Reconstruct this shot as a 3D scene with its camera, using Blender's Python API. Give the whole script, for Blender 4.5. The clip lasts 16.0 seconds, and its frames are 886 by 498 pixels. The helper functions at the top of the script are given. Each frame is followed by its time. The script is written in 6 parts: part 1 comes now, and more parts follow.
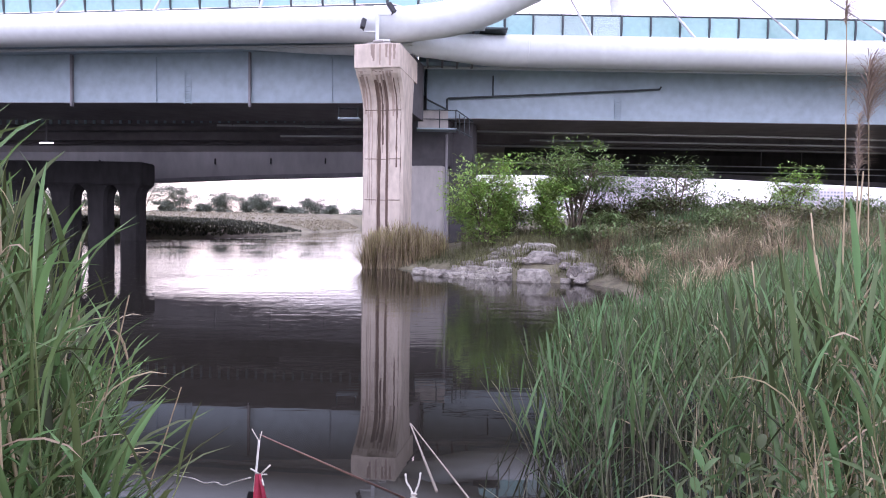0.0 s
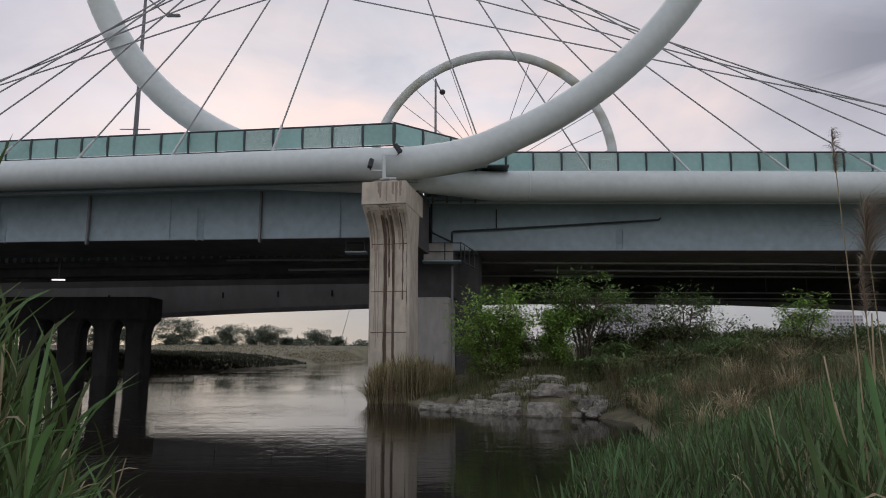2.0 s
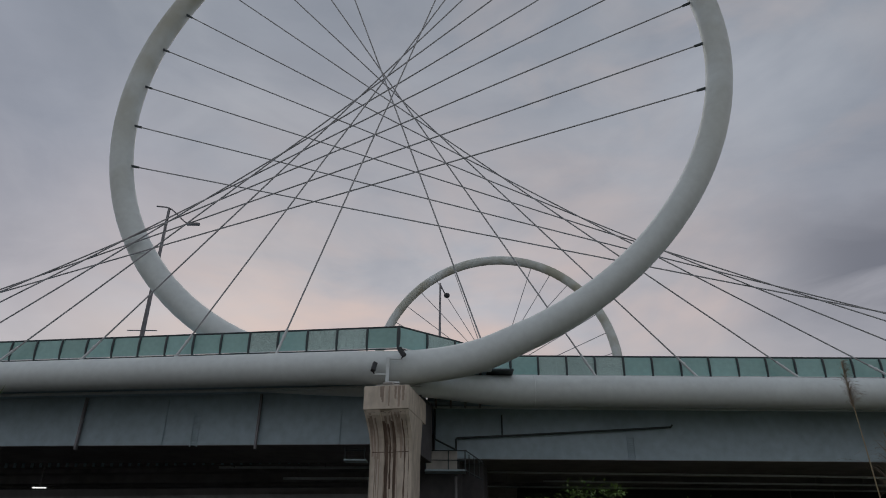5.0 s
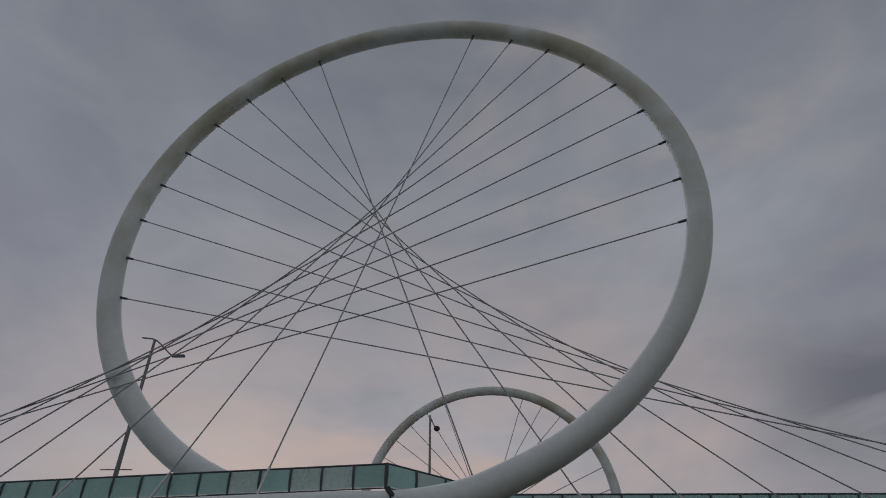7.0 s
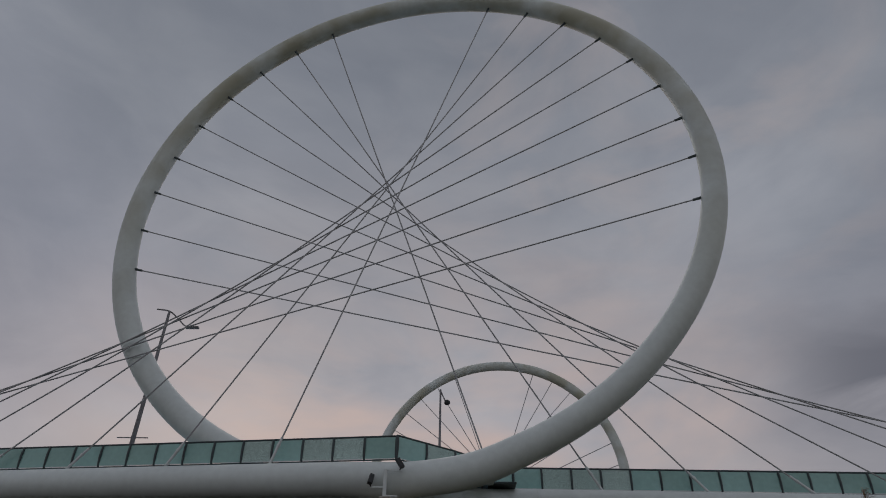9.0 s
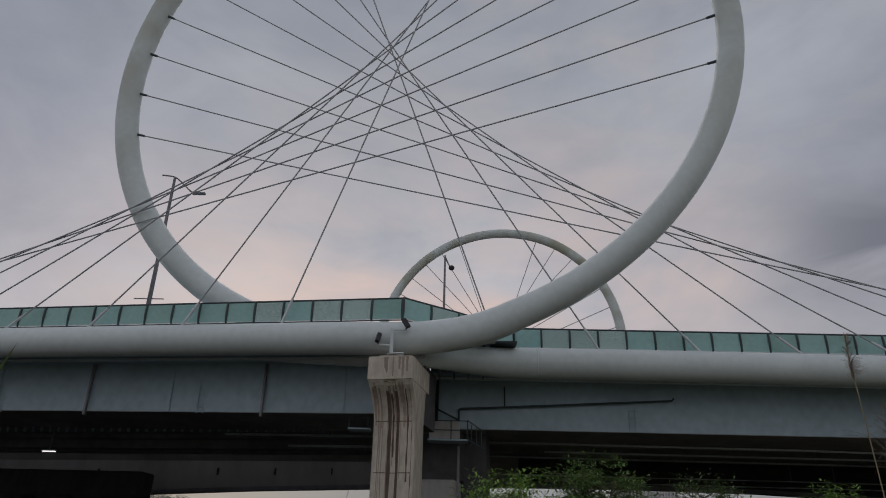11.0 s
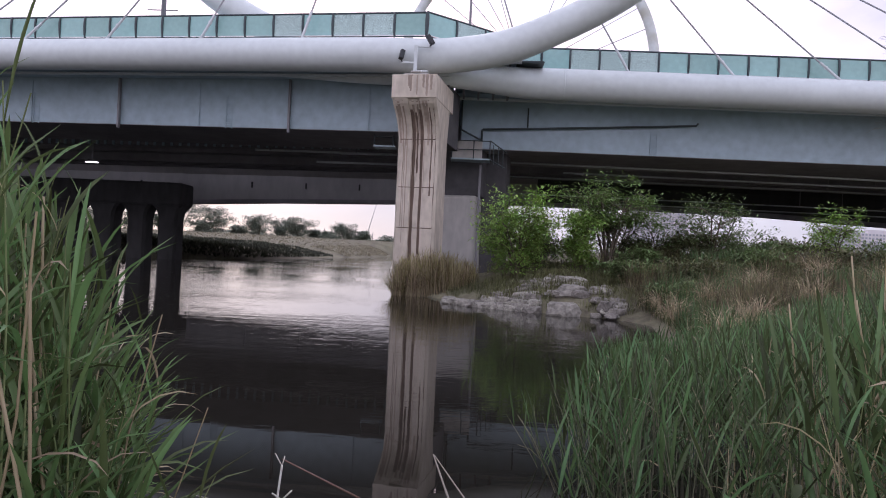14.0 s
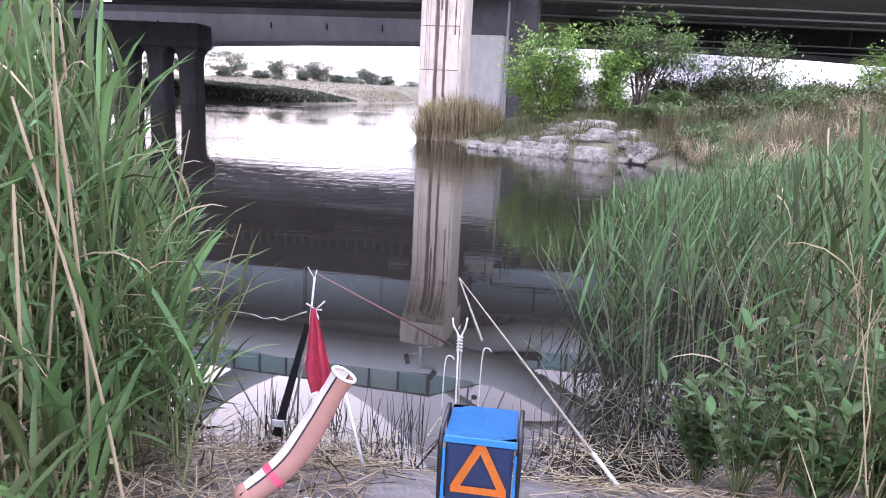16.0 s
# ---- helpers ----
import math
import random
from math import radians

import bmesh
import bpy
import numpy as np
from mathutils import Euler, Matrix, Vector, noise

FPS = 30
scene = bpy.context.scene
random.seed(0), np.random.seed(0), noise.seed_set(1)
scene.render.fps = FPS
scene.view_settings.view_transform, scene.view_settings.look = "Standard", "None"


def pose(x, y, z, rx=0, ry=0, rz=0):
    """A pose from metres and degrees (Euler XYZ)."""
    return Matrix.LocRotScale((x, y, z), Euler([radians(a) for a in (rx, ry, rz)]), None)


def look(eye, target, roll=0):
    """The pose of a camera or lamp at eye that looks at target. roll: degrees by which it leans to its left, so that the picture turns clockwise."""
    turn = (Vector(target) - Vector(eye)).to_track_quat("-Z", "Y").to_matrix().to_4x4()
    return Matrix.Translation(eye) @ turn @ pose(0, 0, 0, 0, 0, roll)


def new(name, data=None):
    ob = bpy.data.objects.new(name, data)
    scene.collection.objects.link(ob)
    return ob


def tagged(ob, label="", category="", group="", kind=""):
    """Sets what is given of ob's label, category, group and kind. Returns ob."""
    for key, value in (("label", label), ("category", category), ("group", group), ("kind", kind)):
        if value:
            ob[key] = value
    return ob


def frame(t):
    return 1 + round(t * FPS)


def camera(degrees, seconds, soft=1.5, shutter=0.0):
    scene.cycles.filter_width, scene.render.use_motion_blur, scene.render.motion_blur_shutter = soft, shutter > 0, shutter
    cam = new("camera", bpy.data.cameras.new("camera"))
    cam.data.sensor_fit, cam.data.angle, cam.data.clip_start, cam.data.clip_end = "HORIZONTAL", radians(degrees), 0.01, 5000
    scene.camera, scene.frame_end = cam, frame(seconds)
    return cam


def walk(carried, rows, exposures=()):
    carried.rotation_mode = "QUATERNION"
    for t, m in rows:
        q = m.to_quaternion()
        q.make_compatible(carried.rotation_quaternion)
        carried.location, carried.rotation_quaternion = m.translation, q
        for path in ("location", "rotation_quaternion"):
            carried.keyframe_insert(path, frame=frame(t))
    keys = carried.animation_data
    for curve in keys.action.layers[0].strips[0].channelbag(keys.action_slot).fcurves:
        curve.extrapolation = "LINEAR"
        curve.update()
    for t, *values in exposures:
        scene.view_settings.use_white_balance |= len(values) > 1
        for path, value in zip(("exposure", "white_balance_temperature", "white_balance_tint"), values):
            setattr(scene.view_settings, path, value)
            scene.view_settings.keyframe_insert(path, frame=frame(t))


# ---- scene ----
# ------------------------------------------------------------------ camera
EYE_Z = 1.70
PATH = [  # seconds, rise, yaw, pitch, roll
    (0.0, -0.040, -0.60, -1.98, -0.77),
    (0.5, -0.020, -1.28, 0.86, -0.05),
    (1.0, 0.000, -1.57, 3.95, 0.19),
    (1.5, 0.024, -1.37, 6.76, -0.08),
    (2.0, 0.050, 0.00, 9.10, 0.00),
    (2.5, 0.070, 0.21, 11.63, 0.19),
    (3.0, 0.095, 0.28, 14.66, 0.26),
    (3.5, 0.120, -0.00, 17.11, -0.41),
    (5.8, 0.240, 1.18, 30.79, -0.41),
    (6.0, 0.250, 1.85, 31.85, -0.79),
    (6.5, 0.280, 1.28, 35.74, -0.07),
    (7.0, 0.290, -0.59, 37.20, 0.32),
    (7.5, 0.290, -0.61, 37.60, -0.07),
    (8.0, 0.290, -0.51, 37.75, -0.57),
    (8.5, 0.280, 0.19, 36.35, -0.49),
    (8.7, 0.275, 0.42, 35.84, -0.71),
    (10.8, 0.200, 0.54, 25.81, -1.77),
    (11.0, 0.180, 0.88, 23.83, -1.37),
    (11.5, 0.130, 1.75, 17.87, -1.86),
    (12.0, 0.100, 1.63, 15.19, -2.11),
    (12.5, 0.075, 1.55, 11.83, -1.50),
    (13.0, 0.030, 2.02, 6.97, -1.54),
    (13.5, -0.010, 1.63, 3.20, -2.40),
    (14.0, -0.035, 2.07, 0.44, -2.75),
    (14.5, -0.060, 2.37, -2.18, -2.56),
    (15.0, -0.095, 2.85, -5.63, -2.61),
    (15.5, -0.130, 3.56, -9.72, -3.08),
    (16.0, -0.155, 3.60, -12.63, -2.87),
]


def carried_pose(rise, yaw, pitch, roll):
    a, p = radians(yaw), radians(pitch)
    eye = Vector((0, 0, EYE_Z + rise))
    way = Vector((-math.sin(a) * math.cos(p), math.cos(a) * math.cos(p), math.sin(p)))
    return look(eye, eye + way * 10, -roll)


cam = camera(67.15, 16.0, soft=1.0)
walk(cam, [(t, carried_pose(*r)) for t, *r in PATH], exposures=[
    (0, 1.42, 5850, 31), (0.5, 0.87, 5900, 27), (1, 0.22, 6150, 18), (1.5, -0.31, 6300, 11), (2, -0.53, 6500, 9), (2.5, -0.65, 6450, 7), (3, -0.8, 6400, 6), (3.5, -0.92, 6400, 6), (6, -1.45, 6450, 7), (7, -1.65, 6500, 8), (8.7, -1.58, 6500, 8), (11, -1.22, 6450, 7), (11.5, -1.08, 6450, 7), (12, -0.98, 6400, 7), (12.5, -0.88, 6400, 8), (13, -0.6, 6400, 12), (13.5, -0.25, 6250, 17), (14, 0.3, 6100, 23), (14.5, 1.02, 5900, 26), (15, 1.48, 5850, 28), (15.5, 1.8, 5750, 28), (16, 1.92, 5750, 26)])

# ------------------------------------------------------------------ world and light
SUN_AZ, SUN_EL = radians(-25), radians(16)
world = bpy.data.worlds.new("world")
scene.world = world
world.use_nodes = True
wn, wl = world.node_tree.nodes, world.node_tree.links
wn.clear()
w_out = wn.new("ShaderNodeOutputWorld")
w_bg = wn.new("ShaderNodeBackground")
w_sky = wn.new("ShaderNodeTexSky")
w_sky.sky_type = "NISHITA"
w_sky.sun_disc = False
w_sky.sun_elevation, w_sky.sun_rotation = SUN_EL, SUN_AZ
w_tc = wn.new("ShaderNodeTexCoord")


def sky_noise(scale, stretch, shift, detail=6, distortion=0.5):
    mp = wn.new("ShaderNodeMapping")
    mp.inputs["Scale"].default_value, mp.inputs["Location"].default_value = stretch, shift
    n = wn.new("ShaderNodeTexNoise")
    n.inputs["Scale"].default_value, n.inputs["Detail"].default_value = scale, detail
    n.inputs["Roughness"].default_value, n.inputs["Distortion"].default_value = 0.55, distortion
    wl.new(w_tc.outputs["Generated"], mp.inputs["Vector"])
    wl.new(mp.outputs[0], n.inputs["Vector"])
    return n.outputs["Fac"]


def sky_ramp(source, stops):
    r = wn.new("ShaderNodeValToRGB")
    r.color_ramp.elements[0].position, r.color_ramp.elements[0].color = stops[0][0], (*stops[0][1], 1)
    r.color_ramp.elements[1].position, r.color_ramp.elements[1].color = stops[-1][0], (*stops[-1][1], 1)
    for p, c in stops[1:-1]:
        r.color_ramp.elements.new(p).color = (*c, 1)
    wl.new(source, r.inputs["Fac"])
    return r.outputs["Color"]


def sky_mix(kind, fac, a, b):
    m = wn.new("ShaderNodeMix")
    m.data_type, m.blend_type = "RGBA", kind
    for name, v in (("Factor", fac), ("A", a), ("B", b)):
        if isinstance(v, (int, float)):
            m.inputs[name].default_value = v
        elif isinstance(v, tuple):
            m.inputs[name].default_value = (*v, 1)
        else:
            wl.new(v, m.inputs[name])
    return m.outputs["Result"]


def sky_toward(way, lo, hi):
    """1 towards a direction, 0 away from it."""
    d = wn.new("ShaderNodeVectorMath")
    d.operation = "DOT_PRODUCT"
    d.inputs[1].default_value = Vector(way).normalized()
    wl.new(w_tc.outputs["Generated"], d.inputs[0])
    r = wn.new("ShaderNodeMapRange")
    r.interpolation_type = "SMOOTHSTEP"
    r.inputs["From Min"].default_value, r.inputs["From Max"].default_value = lo, hi
    wl.new(d.outputs["Value"], r.inputs["Value"])
    return r.outputs[0]


def sky_times(a, b):
    m = wn.new("ShaderNodeMath")
    m.operation = "MULTIPLY"
    wl.new(a, m.inputs[0])
    wl.new(b, m.inputs[1])
    return m.outputs[0]


w_sep = wn.new("ShaderNodeSeparateXYZ")
wl.new(w_tc.outputs["Generated"], w_sep.inputs[0])
# grey-blue overcast, paler towards the horizon
w_base = sky_ramp(w_sep.outputs["Z"], [(0.0, (0.52, 0.525, 0.55)), (0.07, (0.62, 0.62, 0.65)), (0.22, (1.02, 0.98, 1.02)), (0.34, (1.06, 1.02, 1.08)), (0.52, (0.78, 0.82, 0.92)), (0.84, (0.56, 0.60, 0.69)), (1.0, (1.0, 1.02, 1.08))])
# soft mottling of the cloud sheet
w_soft = sky_ramp(sky_noise(1.5, (1.2, 1.2, 2.0), (0.35, 0.1, 0.0)), [(0.30, (0.80, 0.815, 0.84)), (0.68, (1.15, 1.14, 1.14))])
w_col = sky_mix("MULTIPLY", 1.0, w_base, w_soft)
w_fine = sky_ramp(sky_noise(4.6, (1.0, 1.0, 2.2), (0.15, 0.75, 0.4), 8, 0.8), [(0.36, (0.92, 0.925, 0.94)), (0.64, (1.06, 1.05, 1.04))])
w_col = sky_mix("MULTIPLY", 1.0, w_col, w_fine)
# warm lit clouds low over the bridge
w_lit = sky_ramp(sky_noise(2.6, (1.0, 1.0, 2.3), (1.7, 0.4, 0.3)), [(0.34, (0, 0, 0)), (0.56, (1, 1, 1))])
w_low = sky_ramp(w_sep.outputs["Z"], [(0.08, (0, 0, 0)), (0.34, (1, 1, 1)), (0.58, (0.12, 0.12, 0.12)), (0.75, (0, 0, 0))])
w_warm = sky_times(sky_times(w_lit, w_low), sky_toward((-0.02, 1, 0.42), 0.84, 0.98))
w_col = sky_mix("MIX", w_warm, w_col, (1.42, 1.12, 1.04))
# thin warm wisps higher up
w_wisp = sky_times(sky_ramp(sky_noise(3.8, (1.2, 1.0, 2.2), (0.6, 1.9, 0.2), 7, 0.9), [(0.48, (0, 0, 0)), (0.70, (0.42, 0.42, 0.42))]), sky_toward((0.26, 0.69, 0.68), 0.90, 0.99))
w_col = sky_mix("MIX", w_wisp, w_col, (1.05, 0.92, 0.92))
# a bank of dark cloud to the right
w_edge = sky_ramp(sky_noise(3.4, (1.0, 1.0, 2.0), (0.2, 0.9, 0.5)), [(0.30, (0, 0, 0)), (0.50, (1, 1, 1))])
w_level = wn.new("ShaderNodeMath")
w_level.operation = "MULTIPLY_ADD"
w_level.inputs[1].default_value = 0.16
wl.new(sky_noise(3.0, (1.0, 1.0, 1.6), (0.7, 0.2, 0.9)), w_level.inputs[0])
wl.new(w_sep.outputs["Z"], w_level.inputs[2])
w_band = sky_ramp(w_level.outputs[0], [(0.35, (0, 0, 0)), (0.40, (1, 1, 1)), (0.47, (1, 1, 1)), (0.53, (0, 0, 0))])
w_dark = sky_times(sky_times(w_edge, w_band), sky_toward((0.70, 0.68, 0.34), 0.945, 0.985))
w_col = sky_mix("MIX", w_dark, w_col, (0.50, 0.50, 0.57))
# grey veil round the bank
w_col = sky_mix("MULTIPLY", sky_toward((0.68, 0.68, 0.28), 0.92, 0.99), w_col, (0.80, 0.81, 0.84))
# duller mauve cloud low on the other side
w_col = sky_mix("MULTIPLY", sky_toward((-0.66, 0.70, 0.36), 0.90, 0.995), w_col, (0.80, 0.80, 0.84))
# the glow of the hidden sun ahead; brighter unseen sky behind, added as fill
w_front = sky_toward((0.0, 1, 0.15), -0.8, 0.9)
w_gain = sky_mix("MIX", w_front, (1.22, 1.22, 1.22), (1.12, 1.11, 1.12))
w_col = sky_mix("MULTIPLY", 1.0, w_col, w_gain)
w_scale = wn.new("ShaderNodeVectorMath")
w_scale.operation = "SCALE"
w_scale.inputs["Scale"].default_value = 0.09
wl.new(w_sky.outputs[0], w_scale.inputs[0])
wl.new(sky_mix("MIX", 0.9, w_scale.outputs[0], w_col), w_bg.inputs["Color"])
wl.new(w_bg.outputs[0], w_out.inputs["Surface"])

sun_data = bpy.data.lights.new("sun", "SUN")
sun_data.energy, sun_data.angle, sun_data.color = 0.5, radians(40), (1.0, 0.93, 0.87)
sun = new("sun", sun_data)
sun.matrix_world = look((0, 0, 50), (math.sin(SUN_AZ) * -10, math.cos(SUN_AZ) * -10, 50 - 10 * math.tan(SUN_EL) - 6))

# ------------------------------------------------------------------ materials


def material(name, colour, rough=0.7, metal=0.0, scale=6.0, vary=0.25, bump=0.15, bump_scale=None, spec=0.5, tint=None,
             stretch=(1, 1, 1), object_vary=0.0, coarse=None, bump_distance=0.02, island=0.0, transmission=0.0):
    """A surface with grain at two scales, wear and fine relief."""
    m = bpy.data.materials.new(name)
    m.use_nodes = True
    n, l = m.node_tree.nodes, m.node_tree.links
    b = n["Principled BSDF"]
    b.inputs["Roughness"].default_value, b.inputs["Metallic"].default_value = rough, metal
    b.inputs["Specular IOR Level"].default_value = spec
    b.inputs["Transmission Weight"].default_value = transmission
    tc = n.new("ShaderNodeTexCoord")
    mp = n.new("ShaderNodeMapping")
    mp.inputs["Scale"].default_value = stretch
    l.new(tc.outputs["Object"], mp.inputs["Vector"])
    fine = n.new("ShaderNodeTexNoise")
    fine.inputs["Scale"].default_value, fine.inputs["Detail"].default_value = scale, 8
    big = n.new("ShaderNodeTexNoise")
    big.inputs["Scale"].default_value, big.inputs["Detail"].default_value = (coarse or scale / 7), 3
    for x in (fine, big):
        l.new(mp.outputs[0], x.inputs["Vector"])
    add = n.new("ShaderNodeMath")
    add.operation = "ADD"
    l.new(fine.outputs["Fac"], add.inputs[0])
    l.new(big.outputs["Fac"], add.inputs[1])
    ramp = n.new("ShaderNodeMapRange")
    ramp.inputs["From Min"].default_value, ramp.inputs["From Max"].default_value = 0.65, 1.35
    l.new(add.outputs[0], ramp.inputs["Value"])
    mix = n.new("ShaderNodeMix")
    mix.data_type = "RGBA"
    dark = tuple(c * (1 - vary) for c in colour)
    light = tuple(min(1, c * (1 + vary)) for c in (tint or colour))
    mix.inputs["A"].default_value, mix.inputs["B"].default_value = (*dark, 1), (*light, 1)
    l.new(ramp.outputs[0], mix.inputs["Factor"])
    out = mix.outputs["Result"]
    if object_vary or island:
        src = n.new("ShaderNodeObjectInfo").outputs["Random"] if object_vary else n.new("ShaderNodeNewGeometry").outputs["Random Per Island"]
        amount = object_vary or island
        mr = n.new("ShaderNodeMapRange")
        mr.inputs["To Min"].default_value, mr.inputs["To Max"].default_value = 1 - amount, 1 + amount
        l.new(src, mr.inputs["Value"])
        hsv = n.new("ShaderNodeHueSaturation")
        l.new(mr.outputs[0], hsv.inputs["Value"])
        l.new(out, hsv.inputs["Color"])
        hr = n.new("ShaderNodeMapRange")
        hr.inputs["To Min"].default_value, hr.inputs["To Max"].default_value = 0.5 - amount * 0.06, 0.5 + amount * 0.06
        l.new(src, hr.inputs["Value"])
        l.new(hr.outputs[0], hsv.inputs["Hue"])
        out = hsv.outputs[0]
    l.new(out, b.inputs["Base Color"])
    if bump:
        bn = n.new("ShaderNodeBump")
        bn.inputs["Strength"].default_value, bn.inputs["Distance"].default_value = bump, bump_distance
        if bump_scale:
            bs = n.new("ShaderNodeTexNoise")
            bs.inputs["Scale"].default_value, bs.inputs["Detail"].default_value = bump_scale, 6
            l.new(mp.outputs[0], bs.inputs["Vector"])
            l.new(bs.outputs["Fac"], bn.inputs["Height"])
        else:
            l.new(fine.outputs["Fac"], bn.inputs["Height"])
        l.new(bn.outputs[0], b.inputs["Normal"])
    return m


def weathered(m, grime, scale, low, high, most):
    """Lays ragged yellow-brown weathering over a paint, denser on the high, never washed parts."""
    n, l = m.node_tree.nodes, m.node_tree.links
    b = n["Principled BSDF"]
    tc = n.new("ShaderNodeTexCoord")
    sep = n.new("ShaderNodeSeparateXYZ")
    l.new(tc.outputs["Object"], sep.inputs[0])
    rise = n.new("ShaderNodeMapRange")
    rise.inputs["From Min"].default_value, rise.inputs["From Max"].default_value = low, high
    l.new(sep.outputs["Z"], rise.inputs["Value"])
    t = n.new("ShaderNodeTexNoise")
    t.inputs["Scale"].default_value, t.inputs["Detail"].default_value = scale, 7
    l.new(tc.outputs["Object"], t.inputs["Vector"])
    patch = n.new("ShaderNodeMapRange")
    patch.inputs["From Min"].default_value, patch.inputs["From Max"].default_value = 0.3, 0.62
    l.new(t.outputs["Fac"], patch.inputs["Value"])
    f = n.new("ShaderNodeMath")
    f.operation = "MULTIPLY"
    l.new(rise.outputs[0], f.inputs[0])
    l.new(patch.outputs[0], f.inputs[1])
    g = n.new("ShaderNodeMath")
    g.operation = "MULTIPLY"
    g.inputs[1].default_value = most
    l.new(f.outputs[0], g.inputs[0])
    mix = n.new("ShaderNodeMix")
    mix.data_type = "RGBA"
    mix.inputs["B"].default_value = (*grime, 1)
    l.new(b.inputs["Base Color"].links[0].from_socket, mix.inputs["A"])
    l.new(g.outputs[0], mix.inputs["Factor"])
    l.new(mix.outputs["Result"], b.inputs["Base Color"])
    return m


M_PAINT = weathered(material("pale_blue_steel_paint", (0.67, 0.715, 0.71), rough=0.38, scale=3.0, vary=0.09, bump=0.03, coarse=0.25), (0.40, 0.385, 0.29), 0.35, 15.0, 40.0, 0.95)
M_GIRDER = material("blue_grey_girder_paint", (0.385, 0.49, 0.55), rough=0.5, scale=2.2, vary=0.17, bump=0.04, coarse=0.18)
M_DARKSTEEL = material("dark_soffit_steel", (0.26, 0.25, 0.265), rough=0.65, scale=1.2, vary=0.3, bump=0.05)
M_CONCRETE = material("pier_concrete", (0.53, 0.455, 0.37), rough=0.85, scale=4.0, vary=0.2, bump=0.25, tint=(0.60, 0.525, 0.435), coarse=0.5, stretch=(1, 1, 0.45))
M_OLDCONCRETE = material("grey_concrete", (0.46, 0.44, 0.41), rough=0.9, scale=3.0, vary=0.2, bump=0.3, coarse=0.4, stretch=(1, 1, 0.4))
# dark tone stands for shade behind the pier and below the deck
M_DARKCONCRETE = material("shade_toned_concrete", (0.095, 0.092, 0.096), rough=0.9, scale=2.0, vary=0.3, bump=0.25)
M_FARCONCRETE = material("pale_girder_concrete", (0.42, 0.40, 0.39), rough=0.9, scale=1.2, vary=0.18, bump=0.2, coarse=0.16, stretch=(1, 1, 0.4))
M_STAIN = material("brown_water_stain", (0.15, 0.105, 0.08), rough=0.9, scale=9.0, vary=0.4, bump=0.2, stretch=(1, 1, 0.2))
M_CABLE = material("cable_sheath", (0.36, 0.36, 0.37), rough=0.45, scale=8, vary=0.1, bump=0.0)
M_SOCKET = material("galvanised_socket", (0.62, 0.64, 0.65), rough=0.35, metal=0.3, scale=12, vary=0.1, bump=0.03)
# near black, with the shade under the bridge put into its colour
M_BENT = material("shade_black_concrete", (0.06, 0.058, 0.06), rough=0.85, scale=2.0, vary=0.35, bump=0.25, stretch=(1, 1, 0.4))
M_RAIL = material("dark_rail_paint", (0.045, 0.06, 0.065), rough=0.45, scale=8, vary=0.2, bump=0.03)
M_FROST = material("green_glass_panel", (0.30, 0.50, 0.47), rough=0.22, scale=5, vary=0.10, bump=0.02, coarse=0.6, object_vary=0.10)
M_FROSTPAT = material("speckled_green_glass_panel", (0.34, 0.52, 0.49), rough=0.3, scale=28, vary=0.5, bump=0.03, coarse=20, object_vary=0.08, tint=(0.46, 0.58, 0.55))
M_EDGE = material("pale_panel_frame", (0.66, 0.70, 0.70), rough=0.45, scale=9, vary=0.1, bump=0.03)
M_POLE = material("lamp_pole_paint", (0.20, 0.19, 0.20), rough=0.5, metal=0.2, scale=7, vary=0.15, bump=0.03)
M_BLACK = material("black_plastic", (0.018, 0.018, 0.02), rough=0.4, scale=20, vary=0.2, bump=0.05)
M_ROCK = material("pale_bank_stone", (0.18, 0.165, 0.14), rough=0.9, scale=9, vary=0.5, bump=0.8, coarse=1.6, object_vary=0.3, tint=(0.25, 0.23, 0.195))


